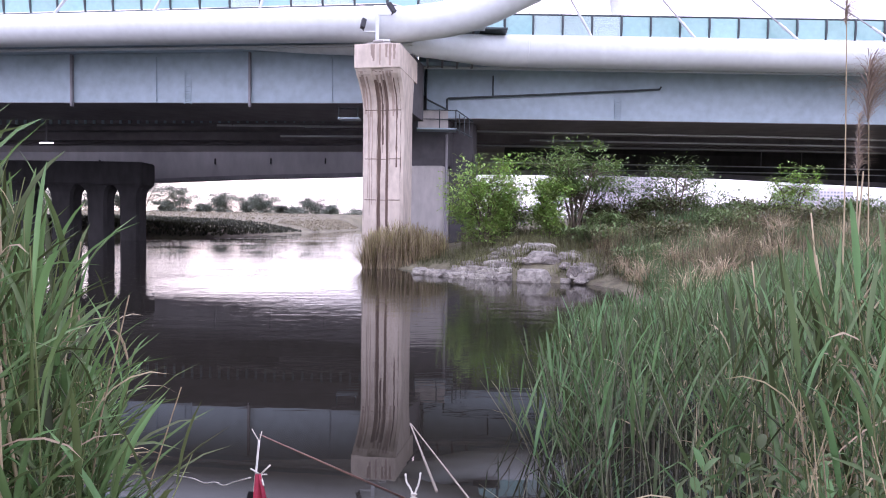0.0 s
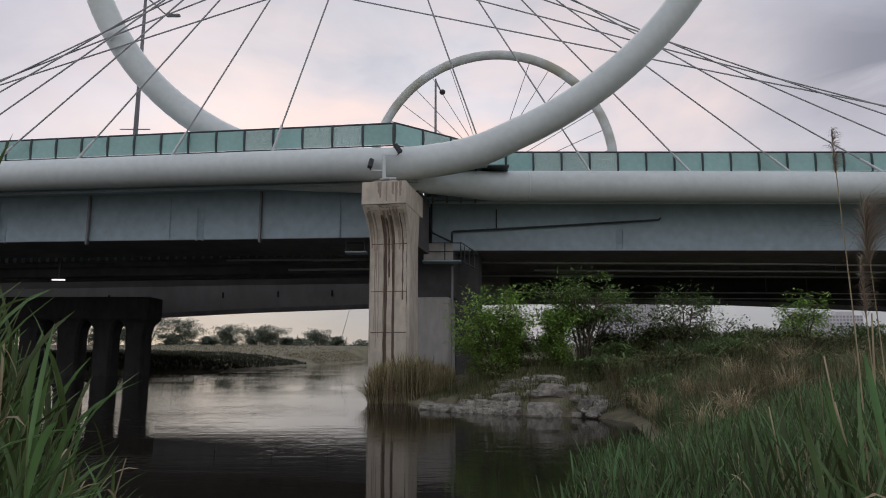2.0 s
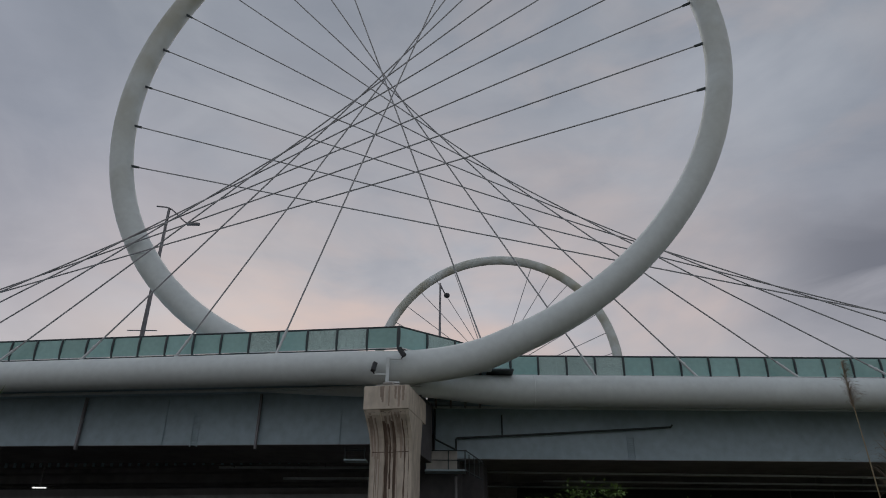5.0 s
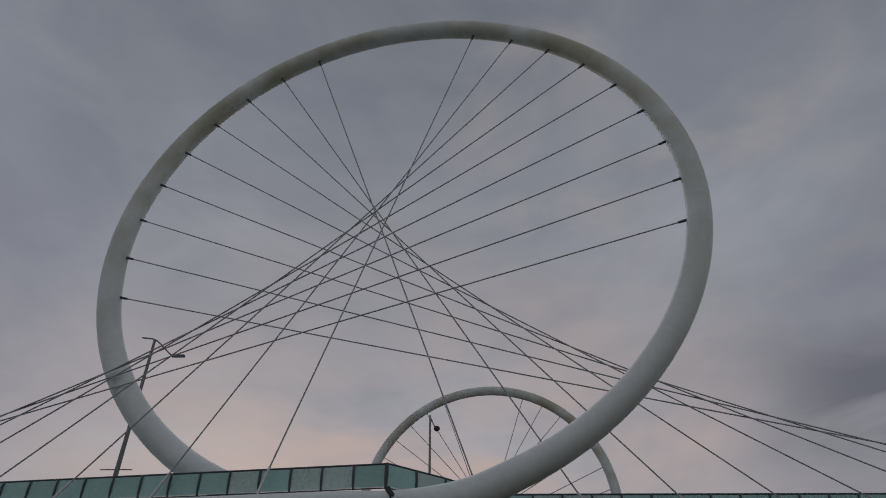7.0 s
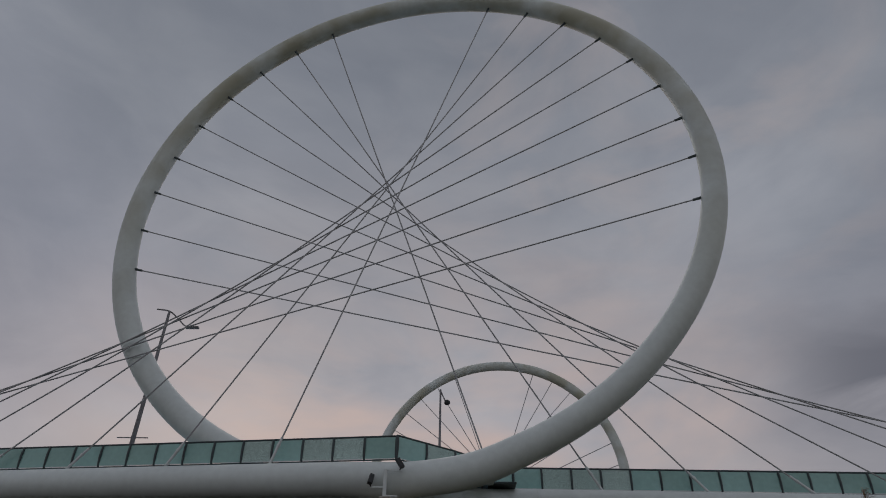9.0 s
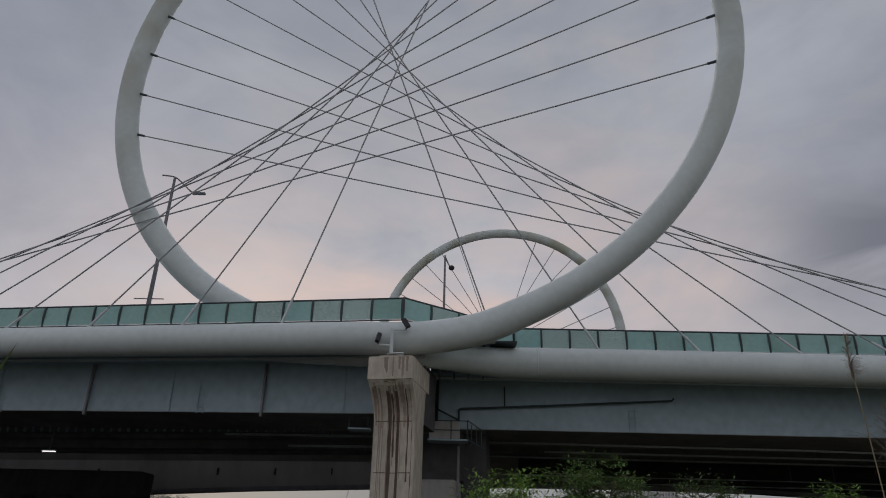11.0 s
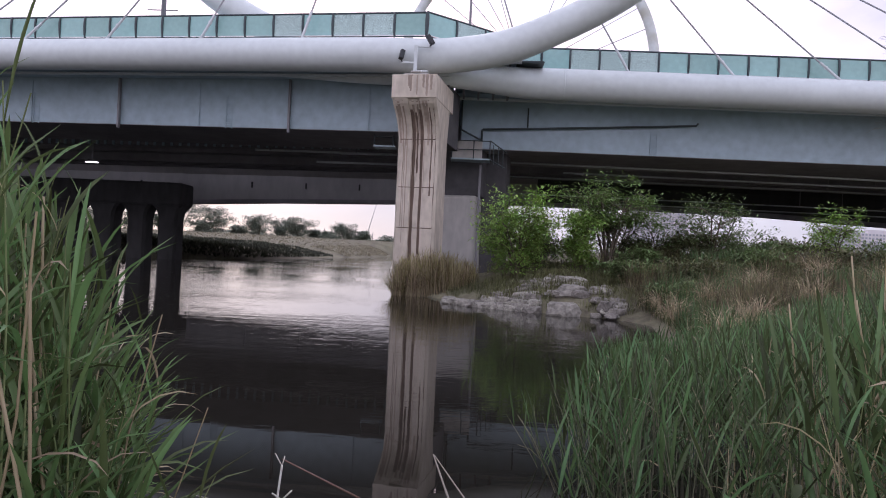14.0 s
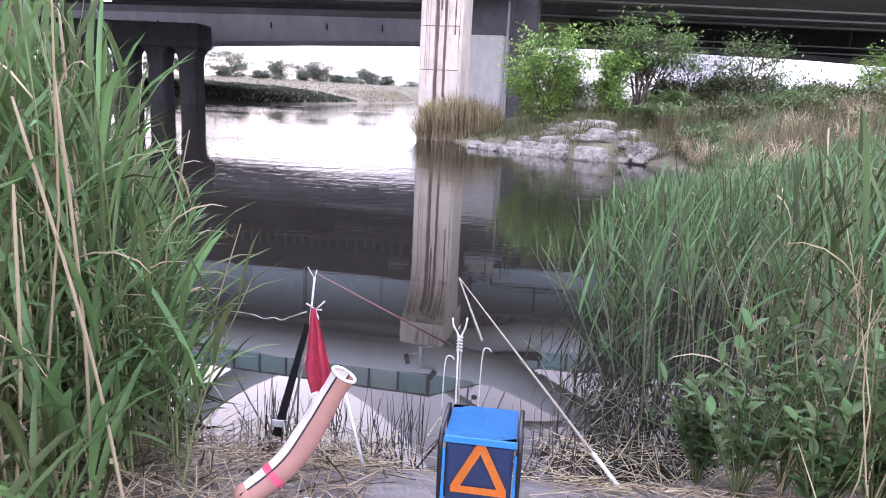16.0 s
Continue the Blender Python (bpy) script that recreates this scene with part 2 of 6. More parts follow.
def water_material():
    m = bpy.data.materials.new("river_water")
    m.use_nodes = True
    n, l = m.node_tree.nodes, m.node_tree.links
    b = n["Principled BSDF"]
    b.inputs["Base Color"].default_value = (0.018, 0.016, 0.013, 1)
    b.inputs["Roughness"].default_value = 0.015
    b.inputs["IOR"].default_value = 1.36
    tc = n.new("ShaderNodeTexCoord")
    heights = []
    for stretch, scale, detail, turn in (((0.35, 1.9, 1), 1.15, 3, 6), ((0.6, 2.6, 1), 4.5, 2, -10)):
        mp = n.new("ShaderNodeMapping")
        mp.inputs["Scale"].default_value = stretch
        mp.inputs["Rotation"].default_value = (0, 0, radians(turn))
        l.new(tc.outputs["Object"], mp.inputs["Vector"])
        t = n.new("ShaderNodeTexNoise")
        t.inputs["Scale"].default_value, t.inputs["Detail"].default_value, t.inputs["Distortion"].default_value = scale, detail, 0.3
        l.new(mp.outputs[0], t.inputs["Vector"])
        heights.append(t)
    # patches of wind
    p = n.new("ShaderNodeTexNoise")
    p.inputs["Scale"].default_value, p.inputs["Detail"].default_value = 0.12, 2
    l.new(tc.outputs["Object"], p.inputs["Vector"])
    pr = n.new("ShaderNodeMapRange")
    pr.inputs["From Min"].default_value, pr.inputs["From Max"].default_value = 0.4, 0.65
    pr.inputs["To Min"].default_value, pr.inputs["To Max"].default_value = 0.15, 0.9
    # sheltered between the reeds, so nearly a mirror there
    sep = n.new("ShaderNodeSeparateXYZ")
    l.new(tc.outputs["Object"], sep.inputs[0])
    open_water = n.new("ShaderNodeMapRange")
    open_water.interpolation_type = "SMOOTHSTEP"
    open_water.inputs["From Min"].default_value, open_water.inputs["From Max"].default_value = 3.0, 15.0
    open_water.inputs["To Min"].default_value, open_water.inputs["To Max"].default_value = 0.07, 1.5
    l.new(sep.outputs["Y"], open_water.inputs["Value"])
    wind = n.new("ShaderNodeMath")
    wind.operation = "MULTIPLY"
    l.new(open_water.outputs[0], wind.inputs[1])
    l.new(p.outputs["Fac"], pr.inputs["Value"])
    small = n.new("ShaderNodeMath")
    small.operation = "MULTIPLY"
    small.inputs[1].default_value = 0.42
    l.new(heights[1].outputs["Fac"], small.inputs[0])
    add = n.new("ShaderNodeMath")
    add.operation = "ADD"
    l.new(heights[0].outputs["Fac"], add.inputs[0])
    l.new(small.outputs[0], add.inputs[1])
    mul = n.new("ShaderNodeMath")
    mul.operation = "MULTIPLY"
    l.new(add.outputs[0], mul.inputs[0])
    l.new(pr.outputs[0], wind.inputs[0])
    l.new(wind.outputs[0], mul.inputs[1])
    bn = n.new("ShaderNodeBump")
    bn.inputs["Strength"].default_value, bn.inputs["Distance"].default_value = 0.26, 0.03
    l.new(mul.outputs[0], bn.inputs["Height"])
    l.new(bn.outputs[0], b.inputs["Normal"])
    return m


M_WATER = water_material()


def ground_material():
    m = material("bank_soil", (0.13, 0.105, 0.075), rough=0.95, scale=3.0, vary=0.45, bump=0.9, bump_scale=9, tint=(0.15, 0.14, 0.085), coarse=0.25, bump_distance=0.05)
    # wet grey mud, trampled round the fishing spot, with a ragged edge
    n, l = m.node_tree.nodes, m.node_tree.links
    b = n["Principled BSDF"]
    tc = n.new("ShaderNodeTexCoord")
    far = n.new("ShaderNodeVectorMath")
    far.operation = "DISTANCE"
    far.inputs[1].default_value = (0.1, 2.4, 0.1)
    l.new(tc.outputs["Object"], far.inputs[0])
    t = n.new("ShaderNodeTexNoise")
    t.inputs["Scale"].default_value, t.inputs["Detail"].default_value = 2.2, 6
    l.new(tc.outputs["Object"], t.inputs["Vector"])
    edge = n.new("ShaderNodeMath")
    edge.operation = "MULTIPLY_ADD"
    edge.inputs[1].default_value = 1.6
    l.new(t.outputs["Fac"], edge.inputs[0])
    l.new(far.outputs["Value"], edge.inputs[2])
    wet = n.new("ShaderNodeMapRange")
    wet.inputs["From Min"].default_value, wet.inputs["From Max"].default_value = 2.4, 1.7
    l.new(edge.outputs[0], wet.inputs["Value"])
    mix = n.new("ShaderNodeMix")
    mix.data_type = "RGBA"
    mix.inputs["B"].default_value = (0.14, 0.127, 0.127, 1)
    l.new(b.inputs["Base Color"].links[0].from_socket, mix.inputs["A"])
    l.new(wet.outputs[0], mix.inputs["Factor"])
    l.new(mix.outputs["Result"], b.inputs["Base Color"])
    sheen = n.new("ShaderNodeMapRange")
    sheen.inputs["To Min"].default_value, sheen.inputs["To Max"].default_value = 0.95, 0.45
    l.new(wet.outputs[0], sheen.inputs["Value"])
    l.new(sheen.outputs[0], b.inputs["Roughness"])
    return m


M_GROUND = ground_material()


def leaf_material(name, colour, tip, island=0.35, rough=0.55):
    """Leaves: colour varies from leaf to leaf; a little light passes through."""
    m = material(name, colour, rough=rough, scale=2.0, vary=0.22, bump=0.0, tint=tip, coarse=0.6, island=island, spec=0.35)
    n, l = m.node_tree.nodes, m.node_tree.links
    b = n["Principled BSDF"]
    tr = n.new("ShaderNodeBsdfTranslucent")
    l.new(b.inputs["Base Color"].links[0].from_socket, tr.inputs["Color"])
    mx = n.new("ShaderNodeMixShader")
    mx.inputs["Fac"].default_value = 0.3
    l.new(b.outputs[0], mx.inputs[1])
    l.new(tr.outputs[0], mx.inputs[2])
    l.new(mx.outputs[0], n["Material Output"].inputs["Surface"])
    return m


M_REED_A = leaf_material("broad_reed_leaf", (0.070, 0.123, 0.039), (0.150, 0.211, 0.079), 0.65)
M_REED_B = leaf_material("blue_green_reed_leaf", (0.063, 0.114, 0.040), (0.132, 0.191, 0.079), 0.65)
M_DRY = leaf_material("dry_straw", (0.40, 0.31, 0.19), (0.52, 0.43, 0.29), 0.3)
M_GRASS = leaf_material("bank_grass", (0.079, 0.090, 0.034), (0.151, 0.144, 0.064), 0.55)
M_TAN = leaf_material("tan_grass", (0.128, 0.106, 0.056), (0.203, 0.169, 0.098), 0.55)
M_CLUMP = leaf_material("rusty_reed", (0.24, 0.18, 0.085), (0.30, 0.26, 0.13), 0.5)
M_TREE = leaf_material("fresh_tree_leaf", (0.23, 0.36, 0.075), (0.34, 0.48, 0.13), 0.4)
M_TREE3 = leaf_material("mid_green_tree_leaf", (0.131, 0.205, 0.057), (0.213, 0.303, 0.098), 0.4)
M_TREE2 = leaf_material("dull_tree_leaf", (0.098, 0.148, 0.049), (0.164, 0.221, 0.082), 0.45)
# leaf colour lightened so that it carries the haze of distance
M_FARTREE = leaf_material("haze_paled_leaf", (0.17, 0.20, 0.155), (0.23, 0.26, 0.205), 0.25)
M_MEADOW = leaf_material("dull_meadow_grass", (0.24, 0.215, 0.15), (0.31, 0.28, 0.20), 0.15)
# near-black leaves: the shade on the far shore is in the colour
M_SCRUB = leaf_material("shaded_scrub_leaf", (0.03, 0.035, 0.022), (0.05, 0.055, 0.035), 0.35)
M_WASH = material("faint_brown_wash", (0.36, 0.285, 0.23), rough=0.9, scale=7.0, vary=0.35, bump=0.2, stretch=(1, 1, 0.15))
M_BARK = material("tree_bark", (0.14, 0.11, 0.085), rough=0.95, scale=12, vary=0.35, bump=0.5, stretch=(1, 1, 0.3))

# ------------------------------------------------------------------ mesh helpers


def thing(name, label, category, at=(0, 0, 0), turn=0.0, group="", kind=""):
    ob = new(name)
    ob.matrix_world = pose(*at, 0, 0, turn)
    return tagged(ob, label, category, group, kind)


def mesh_of(name, verts, faces, mat, smooth=False):
    me = bpy.data.meshes.new(name)
    me.from_pydata([tuple(v) for v in verts], [], [tuple(f) for f in faces])
    me.materials.append(mat)
    if smooth:
        me.polygons.foreach_set("use_smooth", [True] * len(me.polygons))
    me.update()
    return me


def part(name, data, mat, parent=None, label="", at=None):
    """Links a bmesh or a mesh as ONE object under a thing or a part."""
    if isinstance(data, bmesh.types.BMesh):
        me = bpy.data.meshes.new(name)
        bmesh.ops.recalc_face_normals(data, faces=data.faces)
        data.to_mesh(me)
        data.free()
        me.materials.append(mat)
    else:
        me = data
    ob = new(name, me)
    if parent is not None:
        ob.parent = parent
    if at is not None:
        ob.matrix_local = at
    return tagged(ob, label)


def box(bm, lo, hi, bevel=0.0, m=None):
    """A box between two corners, with bevelled edges."""
    c = [(a + b) / 2 for a, b in zip(lo, hi)]
    s = [abs(b - a) for a, b in zip(lo, hi)]
    mm = Matrix.LocRotScale(c, None, s)
    if m is not None:
        mm = m @ mm
    r = bmesh.ops.create_cube(bm, size=1, matrix=mm)
    if bevel:
        edges = list({e for v in r["verts"] for e in v.link_edges})
        bmesh.ops.bevel(bm, geom=edges, offset=bevel, segments=2, profile=0.5, affect="EDGES")
    return bm


def rod(bm, a, b, r, r2=None, n=8):
    a, b = Vector(a), Vector(b)
    d = b - a
    m = Matrix.Translation((a + b) / 2) @ d.to_track_quat("Z", "Y").to_matrix().to_4x4()
    bmesh.ops.create_cone(bm, cap_ends=True, segments=n, radius1=r, radius2=r if r2 is None else r2, depth=d.length, matrix=m)
    return bm


def sweep(points, radius, n=10, cap=True):
    """Vertices and faces of a round tube along points; radius may be a list."""
    P = np.array(points, float)
    k = len(P)
    rad = np.full(k, radius, float) if np.isscalar(radius) else np.array(radius, float)
    tan = np.gradient(P, axis=0)
    tan /= np.linalg.norm(tan, axis=1)[:, None] + 1e-12
    up = np.array([0, 0, 1.0]) if abs(tan[0, 2]) < 0.9 else np.array([0, 1.0, 0])
    verts = []
    side = np.cross(tan[0], up)
    side /= np.linalg.norm(side)
    for i in range(k):
        side = side - tan[i] * (side @ tan[i])
        side /= np.linalg.norm(side)
        top = np.cross(side, tan[i])
        for j in range(n):
            a = 2 * math.pi * j / n
            verts.append(P[i] + rad[i] * (math.cos(a) * side + math.sin(a) * top))
    faces = [(i * n + j, i * n + (j + 1) % n, (i + 1) * n + (j + 1) % n, (i + 1) * n + j) for i in range(k - 1) for j in range(n)]
    if cap:
        faces += [tuple(range(n))[::-1], tuple(range((k - 1) * n, k * n))]
    return verts, faces


def tube(name, points, radius, mat, parent, n=10, label=""):
    v, f = sweep(points, radius, n)
    me = mesh_of(name, v, f, mat, True)
    return part(name, me, mat, parent, label)


def smooth_line(points, steps=8):
    """A Catmull-Rom line through points."""
    P = [np.array(p, float) for p in points]
    P = [2 * P[0] - P[1]] + P + [2 * P[-1] - P[-2]]
    out = []
    for i in range(1, len(P) - 2):
        a, b, c, d = P[i - 1:i + 3]
        for k in range(steps):
            t = k / steps
            out.append(0.5 * (2 * b + (c - a) * t + (2 * a - 5 * b + 4 * c - d) * t * t + (3 * b - a - 3 * c + d) * t ** 3))
    out.append(P[-2])
    return out


# ------------------------------------------------------------------ plan of the bridge
RING_C, RING_R, RING_TURN = np.array((-2.96, 31.12, 28.60)), 17.855, 0.188
RING_E = np.array((math.cos(RING_TURN), -math.sin(RING_TURN), 0.0))
TUBE_R = 0.76
RING_TUBE_R = 0.68
DECK_Z = 11.45


def ring_point(deg, r=RING_R):
    a = radians(deg)
    return RING_C + r * (math.cos(a) * RING_E + np.array((0, 0, math.sin(a))))


def left_y(x, off=0.0):
    return 29.0 + off - 0.19 * x


def left_z(x):
    return 10.48 + 0.021 * (-3.8 - x) - 0.0008 * (min(0, x + 24)) ** 2


RIGHT_Y, RIGHT_Z = 33.6, 10.43

# ------------------------------------------------------------------ water and ground
def shore_right(y):
    return np.interp(y, [-50, 1.2, 2.2, 2.7, 3.2, 4.5, 6, 9, 14, 18, 19.3, 20, 21, 22, 23.5, 25, 27, 33, 60, 100, 200, 270],
                     [0.5, 0.2, 0.45, 0.95, 1.75, 2.3, 2.8, 3.3, 4.2, 5.0, 4.6, 3.4, 1.7, 0.7, 0.1, -1.2, -2.7, -2.3, 0.5, 2, -8, -30])


def shore_left(y):
    return np.interp(y, [-50, 1.2, 2.2, 2.7, 3.4, 5, 7, 10, 14, 20], [-0.5, -0.5, -0.9, -1.5, -2.3, -3.6, -5.5, -9, -20, -70])


def shore_far(y):
    return np.interp(y, [55, 60, 66, 70, 76, 130, 200, 262, 285, 310], [-140, -70, -36, -28, -24.5, -25, -24, -30, 60, 4000])


def ground_height(x, y):
    x, y = np.asarray(x, float), np.asarray(y, float)
    near = np.clip((2.55 - y) * 0.45, -0.6, 0.16 + 0.02 * np.sin(3 * x) + 0.015 * np.sin(5 * y + x))
    dr = x - shore_right(y)
    far_rise = np.clip((y - 105) / 150, 0, 1) * 3.6
    steep = np.interp(y, [0, 8, 16, 22, 30, 60], [0.07, 0.12, 0.24, 0.30, 0.25, 0.2])
    top = np.interp(y, [0, 8, 16, 24, 40, 100, 300], [0.30, 0.55, 1.25, 1.55, 1.5, 1.5, 1.4])
    right = np.where(dr > 0, top * (1 - np.exp(-np.maximum(dr, 0) * steep / top * 1.3)), np.maximum(dr * 0.5, -0.7))
    dl = shore_left(y) - x
    left = np.where(dl > 0, 0.25 * (1 - np.exp(-np.maximum(dl, 0) * 0.6)), np.maximum(dl * 0.5, -0.7))
    left = np.where(y > 20, -0.7, left)
    df = shore_far(y) - x
    far = np.where(df > 0, (2.1 + far_rise) * (1 - np.exp(-np.maximum(df, 0) * 0.11)), np.maximum(df * 0.4, -0.7))
    far = np.where(y < 56, -0.7, far)
    h = np.maximum(np.maximum(near, right), np.maximum(left, far))
    wob = 0.06 * np.sin(x * 0.9 + 1.3 * np.sin(y * 0.5)) * np.clip(h, 0, 1) + 0.08 * np.sin(y * 0.7 + x * 0.31) * np.clip(h, 0, 1)
    mound = 0.30 * np.exp(-((x - 2.9) / 1.3) ** 2 - ((y - 23.2) / 1.35) ** 2)
    return h + wob + mound


def grid_axis(stops):
    out = []
    for (a, b, step) in stops:
        out += list(np.arange(a, b, step))
    return np.array(out + [stops[-1][1]])


gx = grid_axis([(-2600, -300, 230), (-300, -80, 22), (-80, -24, 2.8), (-24, -6, 1.0), (-6, 8, 0.25), (8, 30, 1.0), (30, 100, 5), (100, 400, 40), (400, 2600, 220)])
gy = grid_axis([(-60, -6, 9), (-6, 0, 0.8), (0, 9, 0.25), (9, 32, 0.5), (32, 80, 2.0), (80, 320, 8), (320, 800, 60), (800, 3200, 300)])
GX, GY = np.meshgrid(gx, gy)
GZ = ground_height(GX, GY)
gv = np.stack([GX, GY, GZ], -1).reshape(-1, 3)
nx_, ny_ = len(gx), len(gy)
gf = [(j * nx_ + i, j * nx_ + i + 1, (j + 1) * nx_ + i + 1, (j + 1) * nx_ + i) for j in range(ny_ - 1) for i in range(nx_ - 1)]
ground = new("ground", mesh_of("ground", gv, gf, M_GROUND, True))
tagged(ground, "brown earth river bank with grassy slopes", "ground", kind="structure")

wv = [(-400, -60, 0), (400, -60, 0), (400, 330, 0), (-400, 330, 0)]
water = new("water", mesh_of("water", wv, [(0, 1, 2, 3)], M_WATER))
tagged(water, "calm dark river water with fine ripples", "water", kind="structure")

# ------------------------------------------------------------------ bridge
bridge = thing("cable_stayed_bridge", "steel road bridge with pale blue tubes and a ring pylon", "bridge")


def edge_and_ring(parent):
    """The edge tube that runs along the deck and swings up into the ring."""
    pts = [(x, left_y(x), left_z(x)) for x in np.arange(-72, -7.9, 2.0)]
    pts += smooth_line([(-8, left_y(-8), left_z(-8)), (-4.6, 29.83, 10.47), (-1.4, 29.72, 10.52), (1.4, 29.78, 11.05), tuple(ring_point(-66))], 6)[1:-1]
    foot = len(pts)
    pts += [tuple(ring_point(a)) for a in np.arange(-66, 250.1, 3)]
    radii = [TUBE_R] * (foot - 6) + list(np.linspace(TUBE_R, RING_TUBE_R, 12)) + [RING_TUBE_R] * (len(pts) - foot - 6)
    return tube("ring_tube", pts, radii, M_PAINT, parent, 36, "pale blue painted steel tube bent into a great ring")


def right_tube(parent):
    pts = smooth_line([(-9.5, 33.0, 10.32), (-6.5, 32.2, 10.12), (-3.4, 31.5, 10.0), (-1.2, 31.3, 10.05), (0.6, 32.2, 10.2), (2.6, 33.2, 10.33), (4.4, RIGHT_Y, RIGHT_Z)], 6)[:-1]
    taper = len(pts)
    pts += [(x, RIGHT_Y, RIGHT_Z - 0.0006 * (x - 4.4) ** 2 * 0.2) for x in np.arange(4.4, 80, 3.0)]
    radii = list(np.interp(np.linspace(0, 1, taper), [0, 0.3, 0.62, 0.85, 1], [0.18, 0.42, 0.6, TUBE_R, TUBE_R + 0.02])) + [TUBE_R + 0.02] * (len(pts) - taper)
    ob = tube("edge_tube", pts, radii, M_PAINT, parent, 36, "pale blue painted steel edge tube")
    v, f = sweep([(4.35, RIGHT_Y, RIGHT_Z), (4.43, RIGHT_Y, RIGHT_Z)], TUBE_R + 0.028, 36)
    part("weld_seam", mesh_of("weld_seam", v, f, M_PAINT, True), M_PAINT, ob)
    return ob


edge_and_ring(bridge)
right_tube(bridge)

LEFT_ANGLES = [111.3 + 10.4 * k for k in range(9)]
RIGHT_ANGLES = [70.5 - 10.22 * k for k in range(9)]


def cable(parent, a, b):
    """A stay from the ring to its socket on the edge tube."""
    a, b = np.array(a), np.array(b)
    d = (b - a) / np.linalg.norm(b - a)
    bm = bmesh.new()
    rod(bm, a, b - d * 1.2, 0.043, n=6)
    c = part("cable", bm, M_CABLE, parent)
    bm = bmesh.new()
    rod(bm, b - d * 1.35, b, 0.066, 0.066, 10)
    rod(bm, b - d * 1.0, b - d * 0.9, 0.09, 0.09, 10)
    part("socket", bm, M_SOCKET, c, "galvanised cable socket")
    bm = bmesh.new()
    rod(bm, a - d * 0.15, a + d * 0.55, 0.09, 0.07, 8)
    part("clevis", bm, M_RAIL, c)
    return c


RIGHT_ENDS = (2.45, 7.67, 12.89, 18.1, 22.93, 27.45, 31.97, 36.1, 40.3)
LEFT_ENDS = (-8.15, -13.35, -18.55, -23.4, -27.5, -31.3, -35.0, -38.5, -42.0)


def stays(parent):
    for k, ang in enumerate(LEFT_ANGLES):
        x = RIGHT_ENDS[k]
        cable(parent, ring_point(ang, RING_R - 0.6), (x, RIGHT_Y + 0.1, RIGHT_Z + 0.78))
    for k, ang in enumerate(RIGHT_ANGLES):
        x = LEFT_ENDS[k]
        cable(parent, ring_point(ang, RING_R - 0.6), (x, left_y(x, 0.15), left_z(x) + 0.78))


stays(bridge)


def prism(bm, section, path):
    """A section of (offset, z) pairs carried along a plan path of (x, y) with the offsets along +y."""
    rows = [[bm.verts.new((x, y + o, z + dz)) for o, z in section] for x, y, dz in path]
    k = len(section)
    for a, b in zip(rows, rows[1:]):
        for i in range(k):
            bm.faces.new((a[i], b[i], b[(i + 1) % k], a[(i + 1) % k]))
    bm.faces.new(rows[0][::-1])
    bm.faces.new(rows[-1])
    return bm


LEFT_PATH = [(x, left_y(x), left_z(x) - 10.48) for x in np.arange(-72, -3.9, 4.0)] + [(-1.2, left_y(-1.2), 0)]
RIGHT_PATH = [(x, RIGHT_Y, 0) for x in (-1.0, 20, 40, 60, 80)]
# deck slabs: edge plate behind the tube, cantilever and top
bm = bmesh.new()
prism(bm, [(0.55, 9.98), (0.55, 11.2), (0.9, DECK_Z), (28, DECK_Z), (28, 10.5), (4.2, 10.35), (3.0, 10.1)], LEFT_PATH)
part("deck_slab", bm, M_GIRDER, bridge, "blue grey steel deck with cantilevered edge")
bm = bmesh.new()
prism(bm, [(0.5, 9.95), (0.5, 11.1), (0.8, DECK_Z - 0.05), (24, DECK_Z - 0.05), (24, 10.4), (3.6, 10.2), (2.6, 10.05)], RIGHT_PATH)
part("deck_slab", bm, M_GIRDER, bridge, "blue grey steel deck with cantilevered edge")
# near box girders
bm = bmesh.new()
prism(bm, [(3.05, 7.6), (3.0, 10.2), (9.0, 10.2), (8.9, 7.6)], LEFT_PATH[:-1] + [(-2.0, left_y(-2.0), 0)])
part("girder", bm, M_GIRDER, bridge, "blue grey painted steel box girder")
bm = bmesh.new()
prism(bm, [(2.7, 7.5), (2.65, 10.15), (9.0, 10.15), (8.9, 7.5)], [(-0.6, RIGHT_Y, 0)] + RIGHT_PATH[1:])
part("girder", bm, M_GIRDER, bridge, "blue grey painted steel box girder")
# dark sheets added under the near girders in place of shade
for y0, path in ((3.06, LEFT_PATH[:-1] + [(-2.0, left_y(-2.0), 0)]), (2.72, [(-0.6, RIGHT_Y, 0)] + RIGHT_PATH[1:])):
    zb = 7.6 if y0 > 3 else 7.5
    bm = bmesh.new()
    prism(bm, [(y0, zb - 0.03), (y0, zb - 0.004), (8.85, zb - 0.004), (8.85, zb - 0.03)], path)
    part("shade_sheet", bm, M_DARKSTEEL, bridge, "dark sheet under the girder standing for shade")
# light strip where the cantilever meets the web
for y0, z0, path in ((1.35, 9.93, LEFT_PATH), (1.3, 9.9, RIGHT_PATH)):
    bm = bmesh.new()
    prism(bm, [(y0, z0 - 0.06), (y0, z0 + 0.03), (y0 + 0.25, z0 + 0.03), (y0 + 0.25, z0 - 0.06)], path)
    part("drip_strip", bm, M_EDGE, bridge, "pale drip strip")


def web_rib(x, y, z0, z1, w, mat, depth=0.22):
    bm = bmesh.new()
    box(bm, (x - w / 2, y - depth, z0), (x + w / 2, y, z1), 0.01)
    part("stiffener", bm, mat, bridge)


